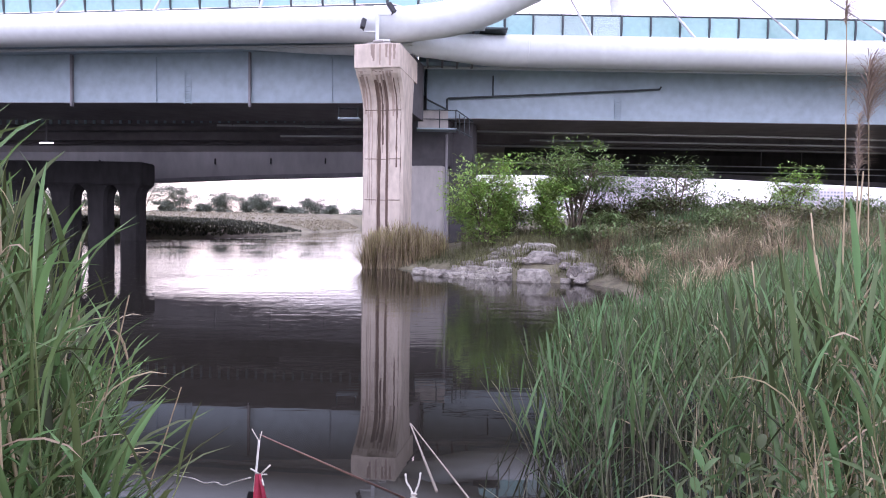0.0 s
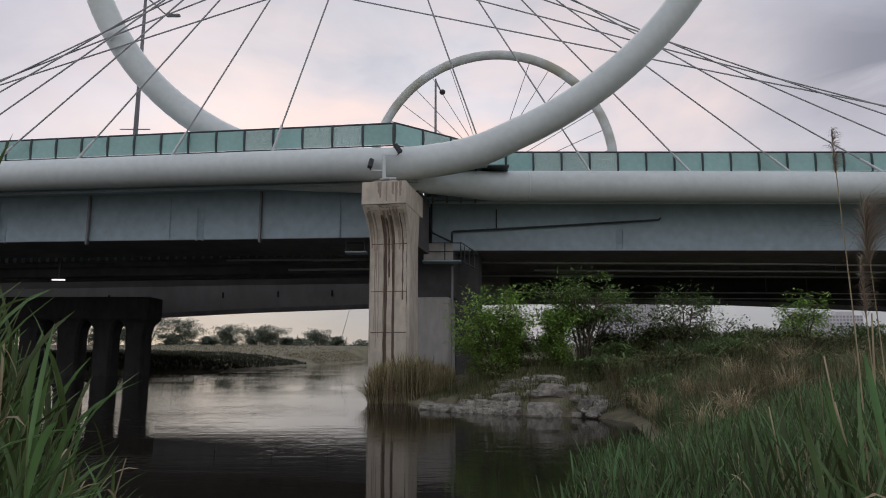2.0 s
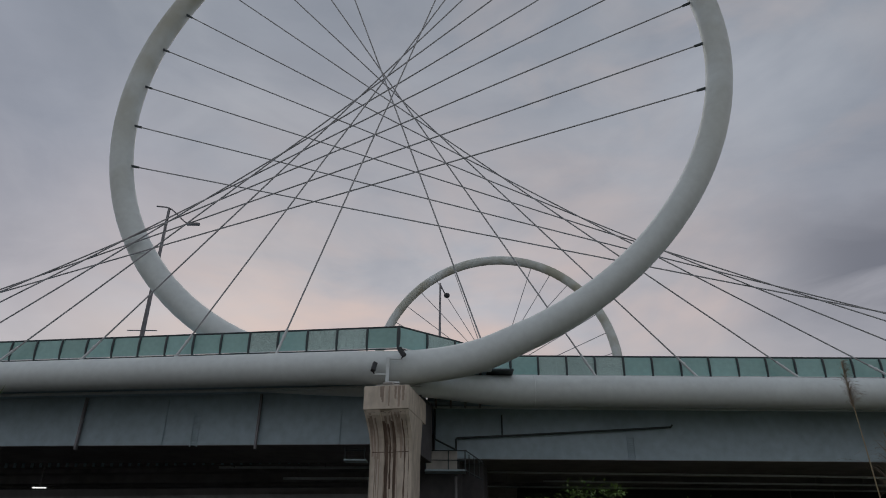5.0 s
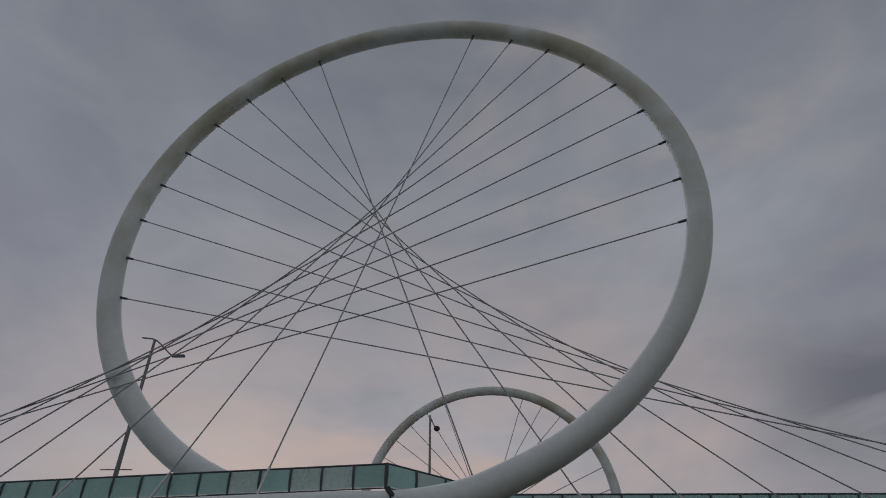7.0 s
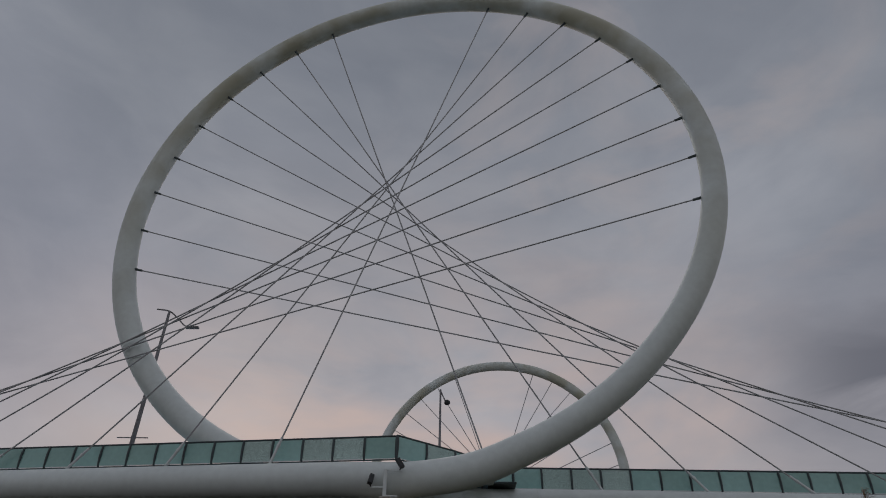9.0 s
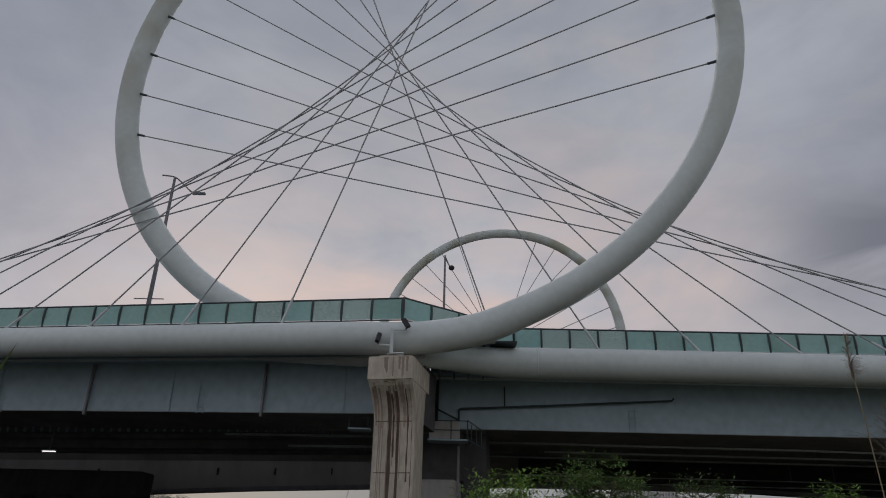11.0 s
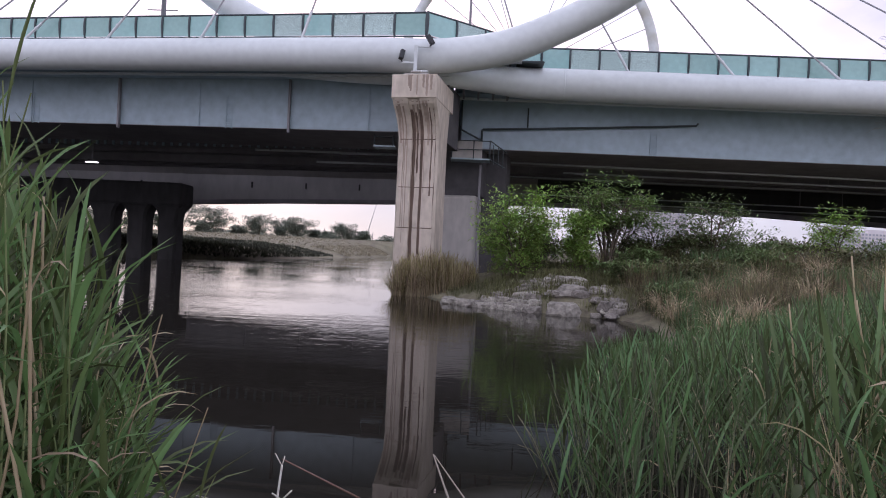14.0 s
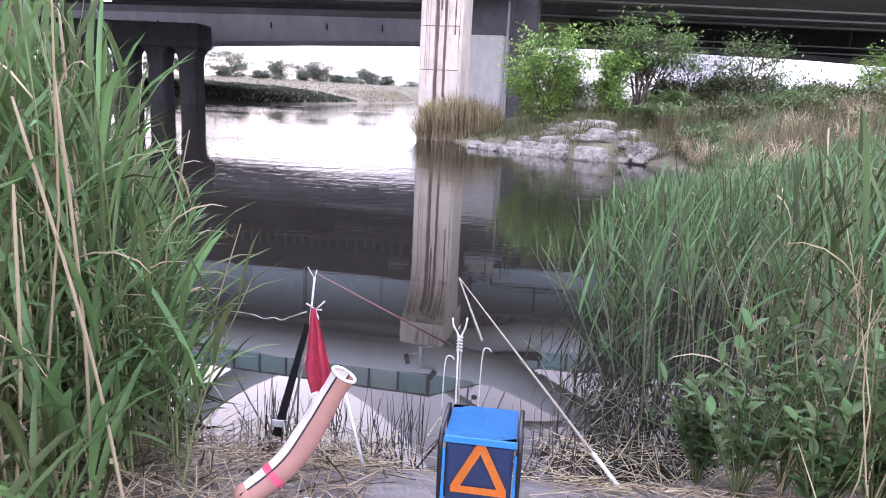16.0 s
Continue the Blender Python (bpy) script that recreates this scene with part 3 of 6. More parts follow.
for x in (-39.0, -29.1, -19.25, -9.4):
    web_rib(x, left_y(x, 3.0), left_z(x) - 10.48 + 7.35, left_z(x) - 10.48 + 10.05, 0.10, M_DARKSTEEL)
for x in (-34, -24.9, -14.5, -5.2):
    web_rib(x, left_y(x, 3.0), left_z(x) - 10.48 + 7.62, left_z(x) - 10.48 + 9.9, 0.06, M_GIRDER, 0.06)
for x in (28.0, 45.0):
    web_rib(x, RIGHT_Y + 2.65, 7.5, 10.0, 0.08, M_GIRDER, 0.1)


def vent_ladder(x, y, z0, n=14, w=0.34):
    """A column of short rungs on the girder web."""
    bm = bmesh.new()
    for k in range(n):
        box(bm, (x - w / 2, y - 0.05, z0 + k * 0.12), (x + w / 2, y - 0.004, z0 + k * 0.12 + 0.035))
    for s in (-1, 1):
        box(bm, (x + s * w / 2 - 0.02, y - 0.05, z0 - 0.06), (x + s * w / 2 + 0.02, y - 0.004, z0 + n * 0.12))
    part("rung_ladder", bm, M_GIRDER, bridge, "narrow rung ladder on the web")


vent_ladder(-12.75, left_y(-12.75, 3.03), 7.75)
vent_ladder(-24.6, left_y(-24.6, 3.03), 8.0)
vent_ladder(9.75, RIGHT_Y + 2.68, 7.62, 9)

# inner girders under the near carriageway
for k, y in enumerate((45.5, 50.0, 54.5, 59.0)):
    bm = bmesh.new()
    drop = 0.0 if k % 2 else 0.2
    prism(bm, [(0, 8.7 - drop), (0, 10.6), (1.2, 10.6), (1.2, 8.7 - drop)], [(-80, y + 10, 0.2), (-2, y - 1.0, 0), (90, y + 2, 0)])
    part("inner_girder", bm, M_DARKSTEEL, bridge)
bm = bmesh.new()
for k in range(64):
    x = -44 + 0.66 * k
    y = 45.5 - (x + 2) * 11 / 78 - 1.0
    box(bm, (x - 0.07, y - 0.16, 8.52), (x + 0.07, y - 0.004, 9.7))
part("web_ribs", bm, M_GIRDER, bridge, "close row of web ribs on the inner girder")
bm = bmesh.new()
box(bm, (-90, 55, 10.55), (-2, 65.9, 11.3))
# slot closed on this side to keep daylight off the far girder
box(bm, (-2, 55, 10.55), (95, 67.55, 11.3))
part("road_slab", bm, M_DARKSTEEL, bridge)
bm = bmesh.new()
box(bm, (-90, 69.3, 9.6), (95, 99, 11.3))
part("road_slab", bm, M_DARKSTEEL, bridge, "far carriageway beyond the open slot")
# girder of the far carriageway, with an arched underside
far_path = [(-90, -2.6), (-60, -1.7), (-44, -1.15), (-29.6, -0.53), (-19.5, 0.0), (-8, 0.42), (6.8, 0.88), (18, 0.93), (30, 0.77), (45, 0.18), (70, -0.9), (95, -2.0)]
# one girder in two tones: over the bank its colour carries shade
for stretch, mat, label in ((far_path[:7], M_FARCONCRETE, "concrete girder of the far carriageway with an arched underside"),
                            (far_path[6:], M_BENT, "shade-darkened concrete girder of the far carriageway over the bank")):
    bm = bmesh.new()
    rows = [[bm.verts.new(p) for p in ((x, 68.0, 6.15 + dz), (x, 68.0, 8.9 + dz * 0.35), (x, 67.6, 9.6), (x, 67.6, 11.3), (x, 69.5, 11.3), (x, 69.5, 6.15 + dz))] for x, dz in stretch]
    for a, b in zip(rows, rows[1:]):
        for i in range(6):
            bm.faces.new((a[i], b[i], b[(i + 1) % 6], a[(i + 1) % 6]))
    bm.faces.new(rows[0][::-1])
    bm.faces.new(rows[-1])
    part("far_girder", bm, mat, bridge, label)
bm = bmesh.new()
rows = [[bm.verts.new(p) for p in ((x, 67.7, 6.12 + dz), (x, 67.7, 6.5 + dz), (x, 67.99, 6.5 + dz), (x, 67.99, 6.12 + dz))] for x, dz in far_path]
for a, b in zip(rows, rows[1:]):
    for i in range(4):
        bm.faces.new((a[i], b[i], b[(i + 1) % 4], a[(i + 1) % 4]))
part("far_flange", bm, M_DARKSTEEL, bridge, "dark lower flange of the far girder")
for x, z in ((-34.0, 7.6), (-22.4, 7.9), (-11.3, 8.1), (-16.8, 8.0)):
    bm = bmesh.new()
    box(bm, (x - 0.07, 67.8, z - 0.35), (x + 0.07, 67.99, z + 0.25), 0.02)
    part("drain_spout", bm, M_BLACK, bridge, "short dark drain spout")
for y in (74, 80, 86, 92, 98):
    bm = bmesh.new()
    rows = [[bm.verts.new(p) for p in ((x * 1.1, y, 7.3 + dz + (y - 68) * 0.07), (x * 1.1, y, 9.8), (x * 1.1, y + 0.8, 9.8), (x * 1.1, y + 0.8, 7.3 + dz + (y - 68) * 0.07))] for x, dz in far_path]
    for a, b in zip(rows, rows[1:]):
        for i in range(4):
            bm.faces.new((a[i], b[i], b[(i + 1) % 4], a[(i + 1) % 4]))
    part("far_rib", bm, M_DARKSTEEL, bridge)

# the second ring on the far edge of the deck, turned half round
far_ring = thing("ring_pylon", "pale blue steel ring pylon with cables on the far edge", "pylon")


def far_half(parent):
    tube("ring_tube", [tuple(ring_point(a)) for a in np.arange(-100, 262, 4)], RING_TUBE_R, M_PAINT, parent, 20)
    for k, ang in enumerate(LEFT_ANGLES):
        bm = bmesh.new()
        rod(bm, ring_point(ang, RING_R - 0.6), (2.45 + 5.22 * k, RIGHT_Y, RIGHT_Z + 0.7), 0.06, n=5)
        part("cable", bm, M_CABLE, parent)
    for k, ang in enumerate(RIGHT_ANGLES):
        x = -8.15 - 5.2 * k
        bm = bmesh.new()
        rod(bm, ring_point(ang, RING_R - 0.6), (x, left_y(x), left_z(x) + 0.7), 0.06, n=5)
        part("cable", bm, M_CABLE, parent)


far_half(far_ring)
far_ring.matrix_world = Matrix.Translation((6.7 - 2.91, 95.2 + 31.12, 0.25)) @ Matrix.Rotation(math.pi, 4, "Z")

# ------------------------------------------------------------------ railings


def railing(name, pts, label, patterned=(), h=1.12, z_of=None):
    """Posts that lean a little, a round handrail and green glass panels between a row of base points."""
    base = thing(name, label, "railing", kind="")
    for i, p in enumerate(pts):
        p = Vector(p)
        q = Vector(pts[i + 1]) if i + 1 < len(pts) else p + (p - Vector(pts[i - 1]))
        along = (q - p).normalized()
        out = Vector((along.y, -along.x, 0)).normalized()
        line = [p + out * (0.10 * math.sin(s * 2.6)) + Vector((0, 0, h * s)) for s in (0, 0.25, 0.5, 0.75, 1.0)]
        bm = bmesh.new()
        for a, b in zip(line, line[1:]):
            rod(bm, a, b, 0.058, n=6)
        part("post", bm, M_RAIL, base)
        if i + 1 < len(pts):
            m = Matrix.Translation(p) @ Matrix((along, -out, Vector((0, 0, 1)))).transposed().to_4x4()
            L = (q - p).length
            bm = bmesh.new()
            box(bm, (0.03, -0.05, 0.10), (L - 0.03, -0.03, h - 0.06), 0.004, m)
            pan = part("glass_panel", bm, M_FROSTPAT if i in patterned else M_FROST, base)
            bm = bmesh.new()
            box(bm, (0.07, -0.056, 0.07), (L - 0.07, -0.024, 0.10), 0.004, m)
            part("panel_frame", bm, M_EDGE, pan, "pale metal panel edge")
    top = [Vector(p) + Vector((0, 0, h)) for p in pts]
    tube("handrail", top, 0.05, M_RAIL, base, 8)
    low = [Vector(p) + Vector((0, 0, 0.04)) for p in pts]
    tube("bottom_rail", low, 0.03, M_RAIL, base, 6)
    return base


lx = [-2.3 - 1.48 * k for k in range(44)]
railing("railing", [(x, left_y(x, 0.62), left_z(x) + 0.98) for x in lx][::-1],
        "dark steel railing with green frosted glass on the curved edge", patterned=(38, 40, 41))
railing("railing", [(-2.3, left_y(-2.3, 0.62), 11.46), (-1.0, 30.9, 11.4), (0.35, 31.9, 11.38), (1.75, 33.1, 11.36), (3.3, 34.3, 11.36)],
        "dark steel railing with green glass panels at the deck corner", patterned=(1,))
railing("railing", [(3.3 + 1.5 * k, 34.35, 11.36) for k in range(46)],
        "dark steel railing with green frosted glass on the straight edge", patterned=(1, 2, 3))

# ------------------------------------------------------------------ near pier
pier = thing("bridge_pier", "beige concrete hammerhead pier with brown water stains standing in the river", "pier", (-2.41, 29.5, 0), -10.8)
# shaft and flared head, in its own frame: x across, y away, front face at y = 0
prof = [(-1.2, 0.0), (6.7, 0.0), (6.95, -0.03), (7.25, -0.13), (7.55, -0.32), (7.85, -0.60), (8.1, -0.88), (8.3, -1.02)]
bm = bmesh.new()
sect = []
for z, y in prof:
    w = float(np.interp(z, [6.7, 8.3], [0.925, 0.985]))
    sect.append([bm.verts.new(p) for p in ((-w, y + 0.10, z), (-w + 0.10, y, z), (-0.27, y, z), (-0.27, y + 0.09, z), (0.27, y + 0.09, z), (0.27, y, z), (w - 0.10, y, z), (w, y + 0.10, z), (w, 1.75, z), (-w, 1.75, z))])
for a, b in zip(sect, sect[1:]):
    for i in range(10):
        bm.faces.new((a[i], a[(i + 1) % 10], b[(i + 1) % 10], b[i]))
bm.faces.new(sect[0][::-1])
bm.faces.new(sect[-1])
part("shaft", bm, M_CONCRETE, pier)
bm = bmesh.new()
box(bm, (-1.0, -1.05, 8.303), (1.0, 2.4, 9.32), 0.03)
part("cap", bm, M_CONCRETE, pier)
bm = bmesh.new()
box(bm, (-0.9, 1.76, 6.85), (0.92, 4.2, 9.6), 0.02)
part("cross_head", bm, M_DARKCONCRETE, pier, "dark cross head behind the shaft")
for z in (6.68, 4.55, 2.75, 1.0):
    bm = bmesh.new()
    box(bm, (-0.80, -0.012, z), (-0.275, 0.05, z + 0.035))
    box(bm, (0.275, -0.012, z), (0.80, 0.05, z + 0.035))
    box(bm, (-0.27, 0.08, z), (0.27, 0.1, z + 0.03))
    part("joint", bm, M_STAIN, pier, "dark stained construction joint")


def streak(x0, x1, y, z0, z1, seed):
    """A ragged run of stain as a thin skin over the concrete."""
    rng = random.Random(seed)
    bm = bmesh.new()
    steps = 14
    rows = []
    for k in range(steps + 1):
        z = z0 + (z1 - z0) * k / steps
        a, b = x0 + rng.uniform(-0.015, 0.02), x1 + rng.uniform(-0.02, 0.015)
        yy = np.interp(z, [p[0] for p in prof], [p[1] for p in prof]) + y
        rows.append([bm.verts.new((a, yy - 0.005, z)), bm.verts.new((b, yy - 0.005, z))])
    for a, b in zip(rows, rows[1:]):
        bm.faces.new((a[0], a[1], b[1], b[0]))
    part("stain", bm, M_STAIN, pier)


def drip(x, w, z0, z1, y_of, seed, mat):
    """A thin run that narrows as it falls."""
    rng = random.Random(seed)
    bm = bmesh.new()
    rows = []
    for k in range(9):
        t = k / 8
        z = z1 + (z0 - z1) * t
        ww = w * (1 - 0.3 * t) * rng.uniform(0.85, 1.12)
        xx = x + rng.uniform(-0.012, 0.012)
        rows.append([bm.verts.new((xx - ww / 2, y_of(z), z)), bm.verts.new((xx + ww / 2, y_of(z), z))])
    for a, b in zip(rows, rows[1:]):
        bm.faces.new((a[0], a[1], b[1], b[0]))
    part("stain", bm, mat, pier)


drips = random.Random(77)
flare = lambda z: float(np.interp(z, [p[0] for p in prof], [p[1] for p in prof]))
for k in range(15):
    x = drips.uniform(-0.84, 0.84)
    inset = 0.09 if abs(x) < 0.26 else 0.0
    drip(x, drips.uniform(0.05, 0.13), drips.uniform(6.3, 7.6), 8.2, lambda z, i=inset, k=k: flare(z) + i - 0.002 - 0.0001 * k, k, M_WASH)
for k in range(7):
    x = drips.choice((-0.2, 0.12, 0.3, 0.7)) + drips.uniform(-0.12, 0.12)
    drip(x, drips.uniform(0.04, 0.13), drips.uniform(8.35, 8.9), 9.29, lambda z, k=k: -1.052 - 0.0002 * k, 100 + k, M_WASH)
for k in range(10):
    x = drips.uniform(-0.82, 0.82)
    inset = 0.09 if abs(x) < 0.26 else 0.0
    drip(x, drips.uniform(0.02, 0.05), drips.uniform(2.0, 5.5), 6.67, lambda z, i=inset, k=k: i - 0.002 - 0.0001 * k, 200 + k, M_WASH)
streak(-0.255, -0.10, 0.09, 0.0, 8.25, 1)
streak(0.12, 0.25, 0.09, 0.0, 8.25, 2)
streak(0.60, 0.67, 0.0, 4.2, 8.2, 3)
streak(0.80, 0.825, 0.0, 0.4, 8.2, 4)
streak(-0.06, 0.02, 0.09, 5.2, 7.8, 5)
bm = bmesh.new()
box(bm, (-0.5, -0.95, 9.32), (0.55, -0.2, 9.40), 0.02)
box(bm, (-0.2, -1.0, 9.40), (0.25, -0.5, 9.48), 0.02)
part("bearing_plinth", bm, M_OLDCONCRETE, pier, "rust stained bearing plinth")

# second pier block and its dark column under the deck
block = thing("pier_block", "pale grey concrete pier block beside a dark column", "pier", (-0.15, 36.5, 0), -10.8)
bm = bmesh.new()
box(bm, (-2.1, 0, -1), (0.55, 3.0, 4.95), 0.18)
part("wall", bm, M_OLDCONCRETE, block)
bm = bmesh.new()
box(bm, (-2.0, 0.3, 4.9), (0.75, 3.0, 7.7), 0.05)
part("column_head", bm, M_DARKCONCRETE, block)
bm = bmesh.new()
rod(bm, (0.68, -0.1, -0.5), (0.68, -0.1, 6.6), 0.07)
part("drain_pipe", bm, M_DARKSTEEL, block)
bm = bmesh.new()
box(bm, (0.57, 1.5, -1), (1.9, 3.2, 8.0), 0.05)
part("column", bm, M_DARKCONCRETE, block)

# ------------------------------------------------------------------ access platform and pipes beside the pier
plat = thing("access_platform", "dark steel inspection platform with handrails at the girder end", "platform")
bm = bmesh.new()
box(bm, (-1.1, 35.2, 6.72), (1.0, 36.3, 6.80), 0.01)
part("floor_plate", bm, M_GIRDER, plat)
bm = bmesh.new()
box(bm, (-1.05, 35.4, 6.82), (0.55, 36.2, 7.75), 0.03)
part("bearing_ledge", bm, M_OLDCONCRETE, plat, "pale bearing ledge")
for x in (-1.05, 0.1, 0.95):
    bm = bmesh.new()
    rod(bm, (x, 35.2, 6.78), (x, 35.2, 7.75), 0.03)
    part("post", bm, M_RAIL, plat)
for z in (7.25, 7.72):
    bm = bmesh.new()
    rod(bm, (-1.05, 35.2, z), (0.95, 35.2, z), 0.025)
    part("rail", bm, M_RAIL, plat)
for x in (1.15, 1.4, 1.65):
    bm = bmesh.new()
    rod(bm, (x, 35.2, 6.55 - (x - 1) * 0.35), (x, 35.2, 7.6 - (x - 1) * 0.5), 0.025)
    part("stair_post", bm, M_RAIL, plat)
for dz in (0.0, 1.0):
    bm = bmesh.new()
    rod(bm, (0.95, 35.2, 6.75 + dz), (1.85, 35.2, 6.3 + dz * 0.85), 0.03)
    part("stair_rail", bm, M_RAIL, plat)
pipe = thing("conduit_pipe", "dark conduit pipe climbing along the girder web", "pipe")
tube("pipe", [(-0.62, 35.9, 10.0), (-0.62, 35.9, 8.5), (-0.58, 35.9, 8.4), (0.48, 36.0, 7.9)], 0.05, M_RAIL, pipe, 8)
tube("pipe", [(0.5, 36.05, 6.9), (0.5, 36.05, 8.45), (0.55, 36.05, 8.5), (6.0, 36.05, 8.8), (11.9, 36.05, 9.15), (12.0, 36.05, 9.28)], 0.055, M_RAIL, pipe, 8)
tube("bracket", [(2.95, 36.1, 8.65), (2.95, 36.1, 9.75)], 0.04, M_RAIL, pipe, 6)

# ------------------------------------------------------------------ floodlight mast on the pier head
mast = thing("floodlight_mast", "small white steel mast with two black floodlights on the pier head", "floodlight", (-2.62, 28.75, 9.40))
bm = bmesh.new()
box(bm, (-0.075, -0.05, 0), (0.075, 0.05, 1.25), 0.01)
part("upright", bm, M_EDGE, mast)
for lo, hi in (((-0.6, -0.03, 0.45), (-0.08, 0.03, 0.52)), ((0.08, -0.03, 1.16), (0.68, 0.03, 1.23)), ((0.08, -0.05, 0.10), (0.55, 0.05, 0.16))):
    bm = bmesh.new()
    part("arm", box(bm, lo, hi, 0.01), M_EDGE, mast)
for x, z, rot in ((-0.60, 0.80, 18), (0.60, 1.48, -28)):
    m = pose(x, -0.05, z, -20, rot, 25)
    bm = bmesh.new()
    box(bm, (-0.10, -0.10, -0.24), (0.10, 0.06, 0.24), 0.03, m)
    for k in range(5):
        box(bm, (-0.08, 0.06, -0.2 + k * 0.09), (0.08, 0.12, -0.17 + k * 0.09), 0, m)
    head = part("lamp_head", bm, M_BLACK, mast, "black floodlight head")
    bm = bmesh.new()
    rod(bm, m @ Vector((0, 0, -0.2)), (x + (0.02 if x < 0 else -0.02), 0, 0.5 if x < 0 else 1.2), 0.03)
    part("bracket", bm, M_BLACK, head)

# ------------------------------------------------------------------ columns of the next bent
bent = thing("column_bent", "dark concrete bent of round shouldered columns under the bridge", "pier")
cols = [(-39.6, 60, 1.0), (-36.4, 60, 0.9), (-33.0, 60, 0.95), (-29.95, 60, 0.85), (-27.1, 60, 0.85)]
for x, y, w in cols:
    bm = bmesh.new()
    rows = []
    for z, k, d in ((-1, 1, 0.9), (3.6, 1, 0.9), (4.2, 1.1, 0.95), (4.6, 1.32, 1.05), (4.9, 1.7, 1.2)):
        h, c = w * k, 0.22
        rows.append([bm.verts.new((x + p, y + q, z)) for p, q in ((-h + c, -d), (h - c, -d), (h, -d + c), (h, d - c), (h - c, d), (-h + c, d), (-h, d - c), (-h, -d + c))])
    for a, b in zip(rows, rows[1:]):
        for i in range(8):
            bm.faces.new((a[i], a[(i + 1) % 8], b[(i + 1) % 8], b[i]))
    bm.faces.new(rows[0][::-1])
    bm.faces.new(rows[-1])
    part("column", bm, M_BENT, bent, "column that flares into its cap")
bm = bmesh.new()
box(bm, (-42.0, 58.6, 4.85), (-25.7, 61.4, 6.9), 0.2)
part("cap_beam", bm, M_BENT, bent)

# ------------------------------------------------------------------ street lamps on the deck


def street_lamp(name, foot, height, arm, label, cross=None):
    ob = thing(name, label, "street lamp", foot, group="deck street lamps")
    tube("pole", [(0, 0, 0), (0, 0, height * 0.5), (0, 0, height)], [0.17, 0.13, 0.09], M_POLE, ob, 10)
    if arm:
        line = smooth_line([(-0.9, 0, height + 0.15), (0, 0, height), (0.7, 0, height - 0.55), (1.3, 0, height - 1.1), (1.7, 0, height - 1.15)], 4)
        tube("arm", line, 0.05, M_POLE, ob, 6)
        bm = bmesh.new()
        box(bm, (1.4, -0.14, height - 1.32), (2.3, 0.14, height - 1.16), 0.05, None)
        part("lamp_head", bm, M_POLE, ob)
    else:
        tube("arm", [(0, 0, height - 0.1), (0.35, 0, height - 0.9), (0.5, 0, height - 1.2)], 0.06, M_POLE, ob, 6)
        bm = bmesh.new()
        bmesh.ops.create_icosphere(bm, subdivisions=2, radius=0.3, matrix=Matrix.Translation((0.65, 0, height - 1.3)) @ Matrix.Diagonal((1, 1, 0.9, 1)))
        part("lamp_head", bm, M_BLACK, ob)
    if cross:
        bm = bmesh.new()
        box(bm, (-1.0, -0.03, cross), (0.9, 0.03, cross + 0.06), 0.01, Matrix.Rotation(radians(0), 4, "Z"))
        part("cross_arm", bm, M_POLE, ob)
    return ob


street_lamp("street_lamp", (-19.2, 40.0, 11.3), 13.3, True, "grey steel street lamp with a curved arm on the deck", 4.4)
street_lamp("street_lamp", (-38.0, 47.5, 11.3), 12.0, True, "grey steel street lamp with a curved arm farther along the deck")
street_lamp("street_lamp", (-0.7, 60.0, 11.3), 16.4, False, "tall thin lamp pole with a round head beside the far ring")

# fluorescent lamp under the deck
M_GLOW = bpy.data.materials.new("tube_lamp_glow")
M_GLOW.use_nodes = True
M_GLOW.node_tree.nodes["Principled BSDF"].inputs["Emission Color"].default_value = (1.0, 0.98, 0.95, 1)
M_GLOW.node_tree.nodes["Principled BSDF"].inputs["Emission Strength"].default_value = 2.5
lamp = thing("soffit_lamp", "small lit tube lamp fixed under the bridge deck", "lamp", (-26.65, 46.0, 6.95))
bm = bmesh.new()
box(bm, (-0.45, -0.035, -0.035), (0.45, 0.035, 0.035), 0.012)
part("tube", bm, M_GLOW, lamp)
bm = bmesh.new()
box(bm, (-0.5, -0.09, 0.065), (0.5, 0.09, 0.12), 0.01)
box(bm, (-0.05, -0.05, 0.12), (0.05, 0.05, 2.0), 0.01)
part("bracket", bm, M_DARKSTEEL, lamp)

# end plates where the edge tube leaves the deck
plates = thing("deck_end_plates", "pale and dark steel plates where the ring leaves the deck", "plate")
for lo, hi, mat in (((0.75, 31.2, 11.02), (2.2, 32.3, 11.10), M_EDGE), ((2.0, 32.2, 11.08), (3.3, 33.2, 11.18), M_RAIL), ((1.35, 31.9, 11.1), (1.75, 32.1, 11.4), M_EDGE)):
    bm = bmesh.new()
    part("plate", box(bm, lo, hi, 0.015), mat, plates)
M_TOWER_POLE = material("pale_crane_paint", (0.55, 0.52, 0.50), rough=0.6, scale=2, vary=0.1, bump=0)
# masts and a crane far beyond the bank
for i, (x, d, h) in enumerate(((-108, 380, 14), (-92, 400, 13), (-80, 370, 12), (-66, 390, 15), (-60, 420, 13), (-118, 410, 15), (-132, 390, 13), (-74, 430, 14))):
    m = thing("far_mast", "thin grey mast beyond the far bank", "mast", (x, d, float(ground_height(x, d))), group="far masts")
    tube("pole", [(0, 0, 0), (0, 0, h * 0.6)], 0.18, M_POLE, m, 5)
    tube("cross_arm", [(-1.0, 0, h * 0.5), (1.0, 0, h * 0.5)], 0.12, M_POLE, m, 5)
crane = thing("far_crane", "slender pale crane boom far beyond the bank", "crane", (-62, 400, float(ground_height(-62, 400))))
tube("boom", [(0, 0, 0), (6.5, 0, 25)], [0.35, 0.2], M_TOWER_POLE, crane, 5)
tube("cab", [(-0.5, 0, 0), (0.5, 0, 1.5)], 1.2, M_TOWER_POLE, crane, 6)

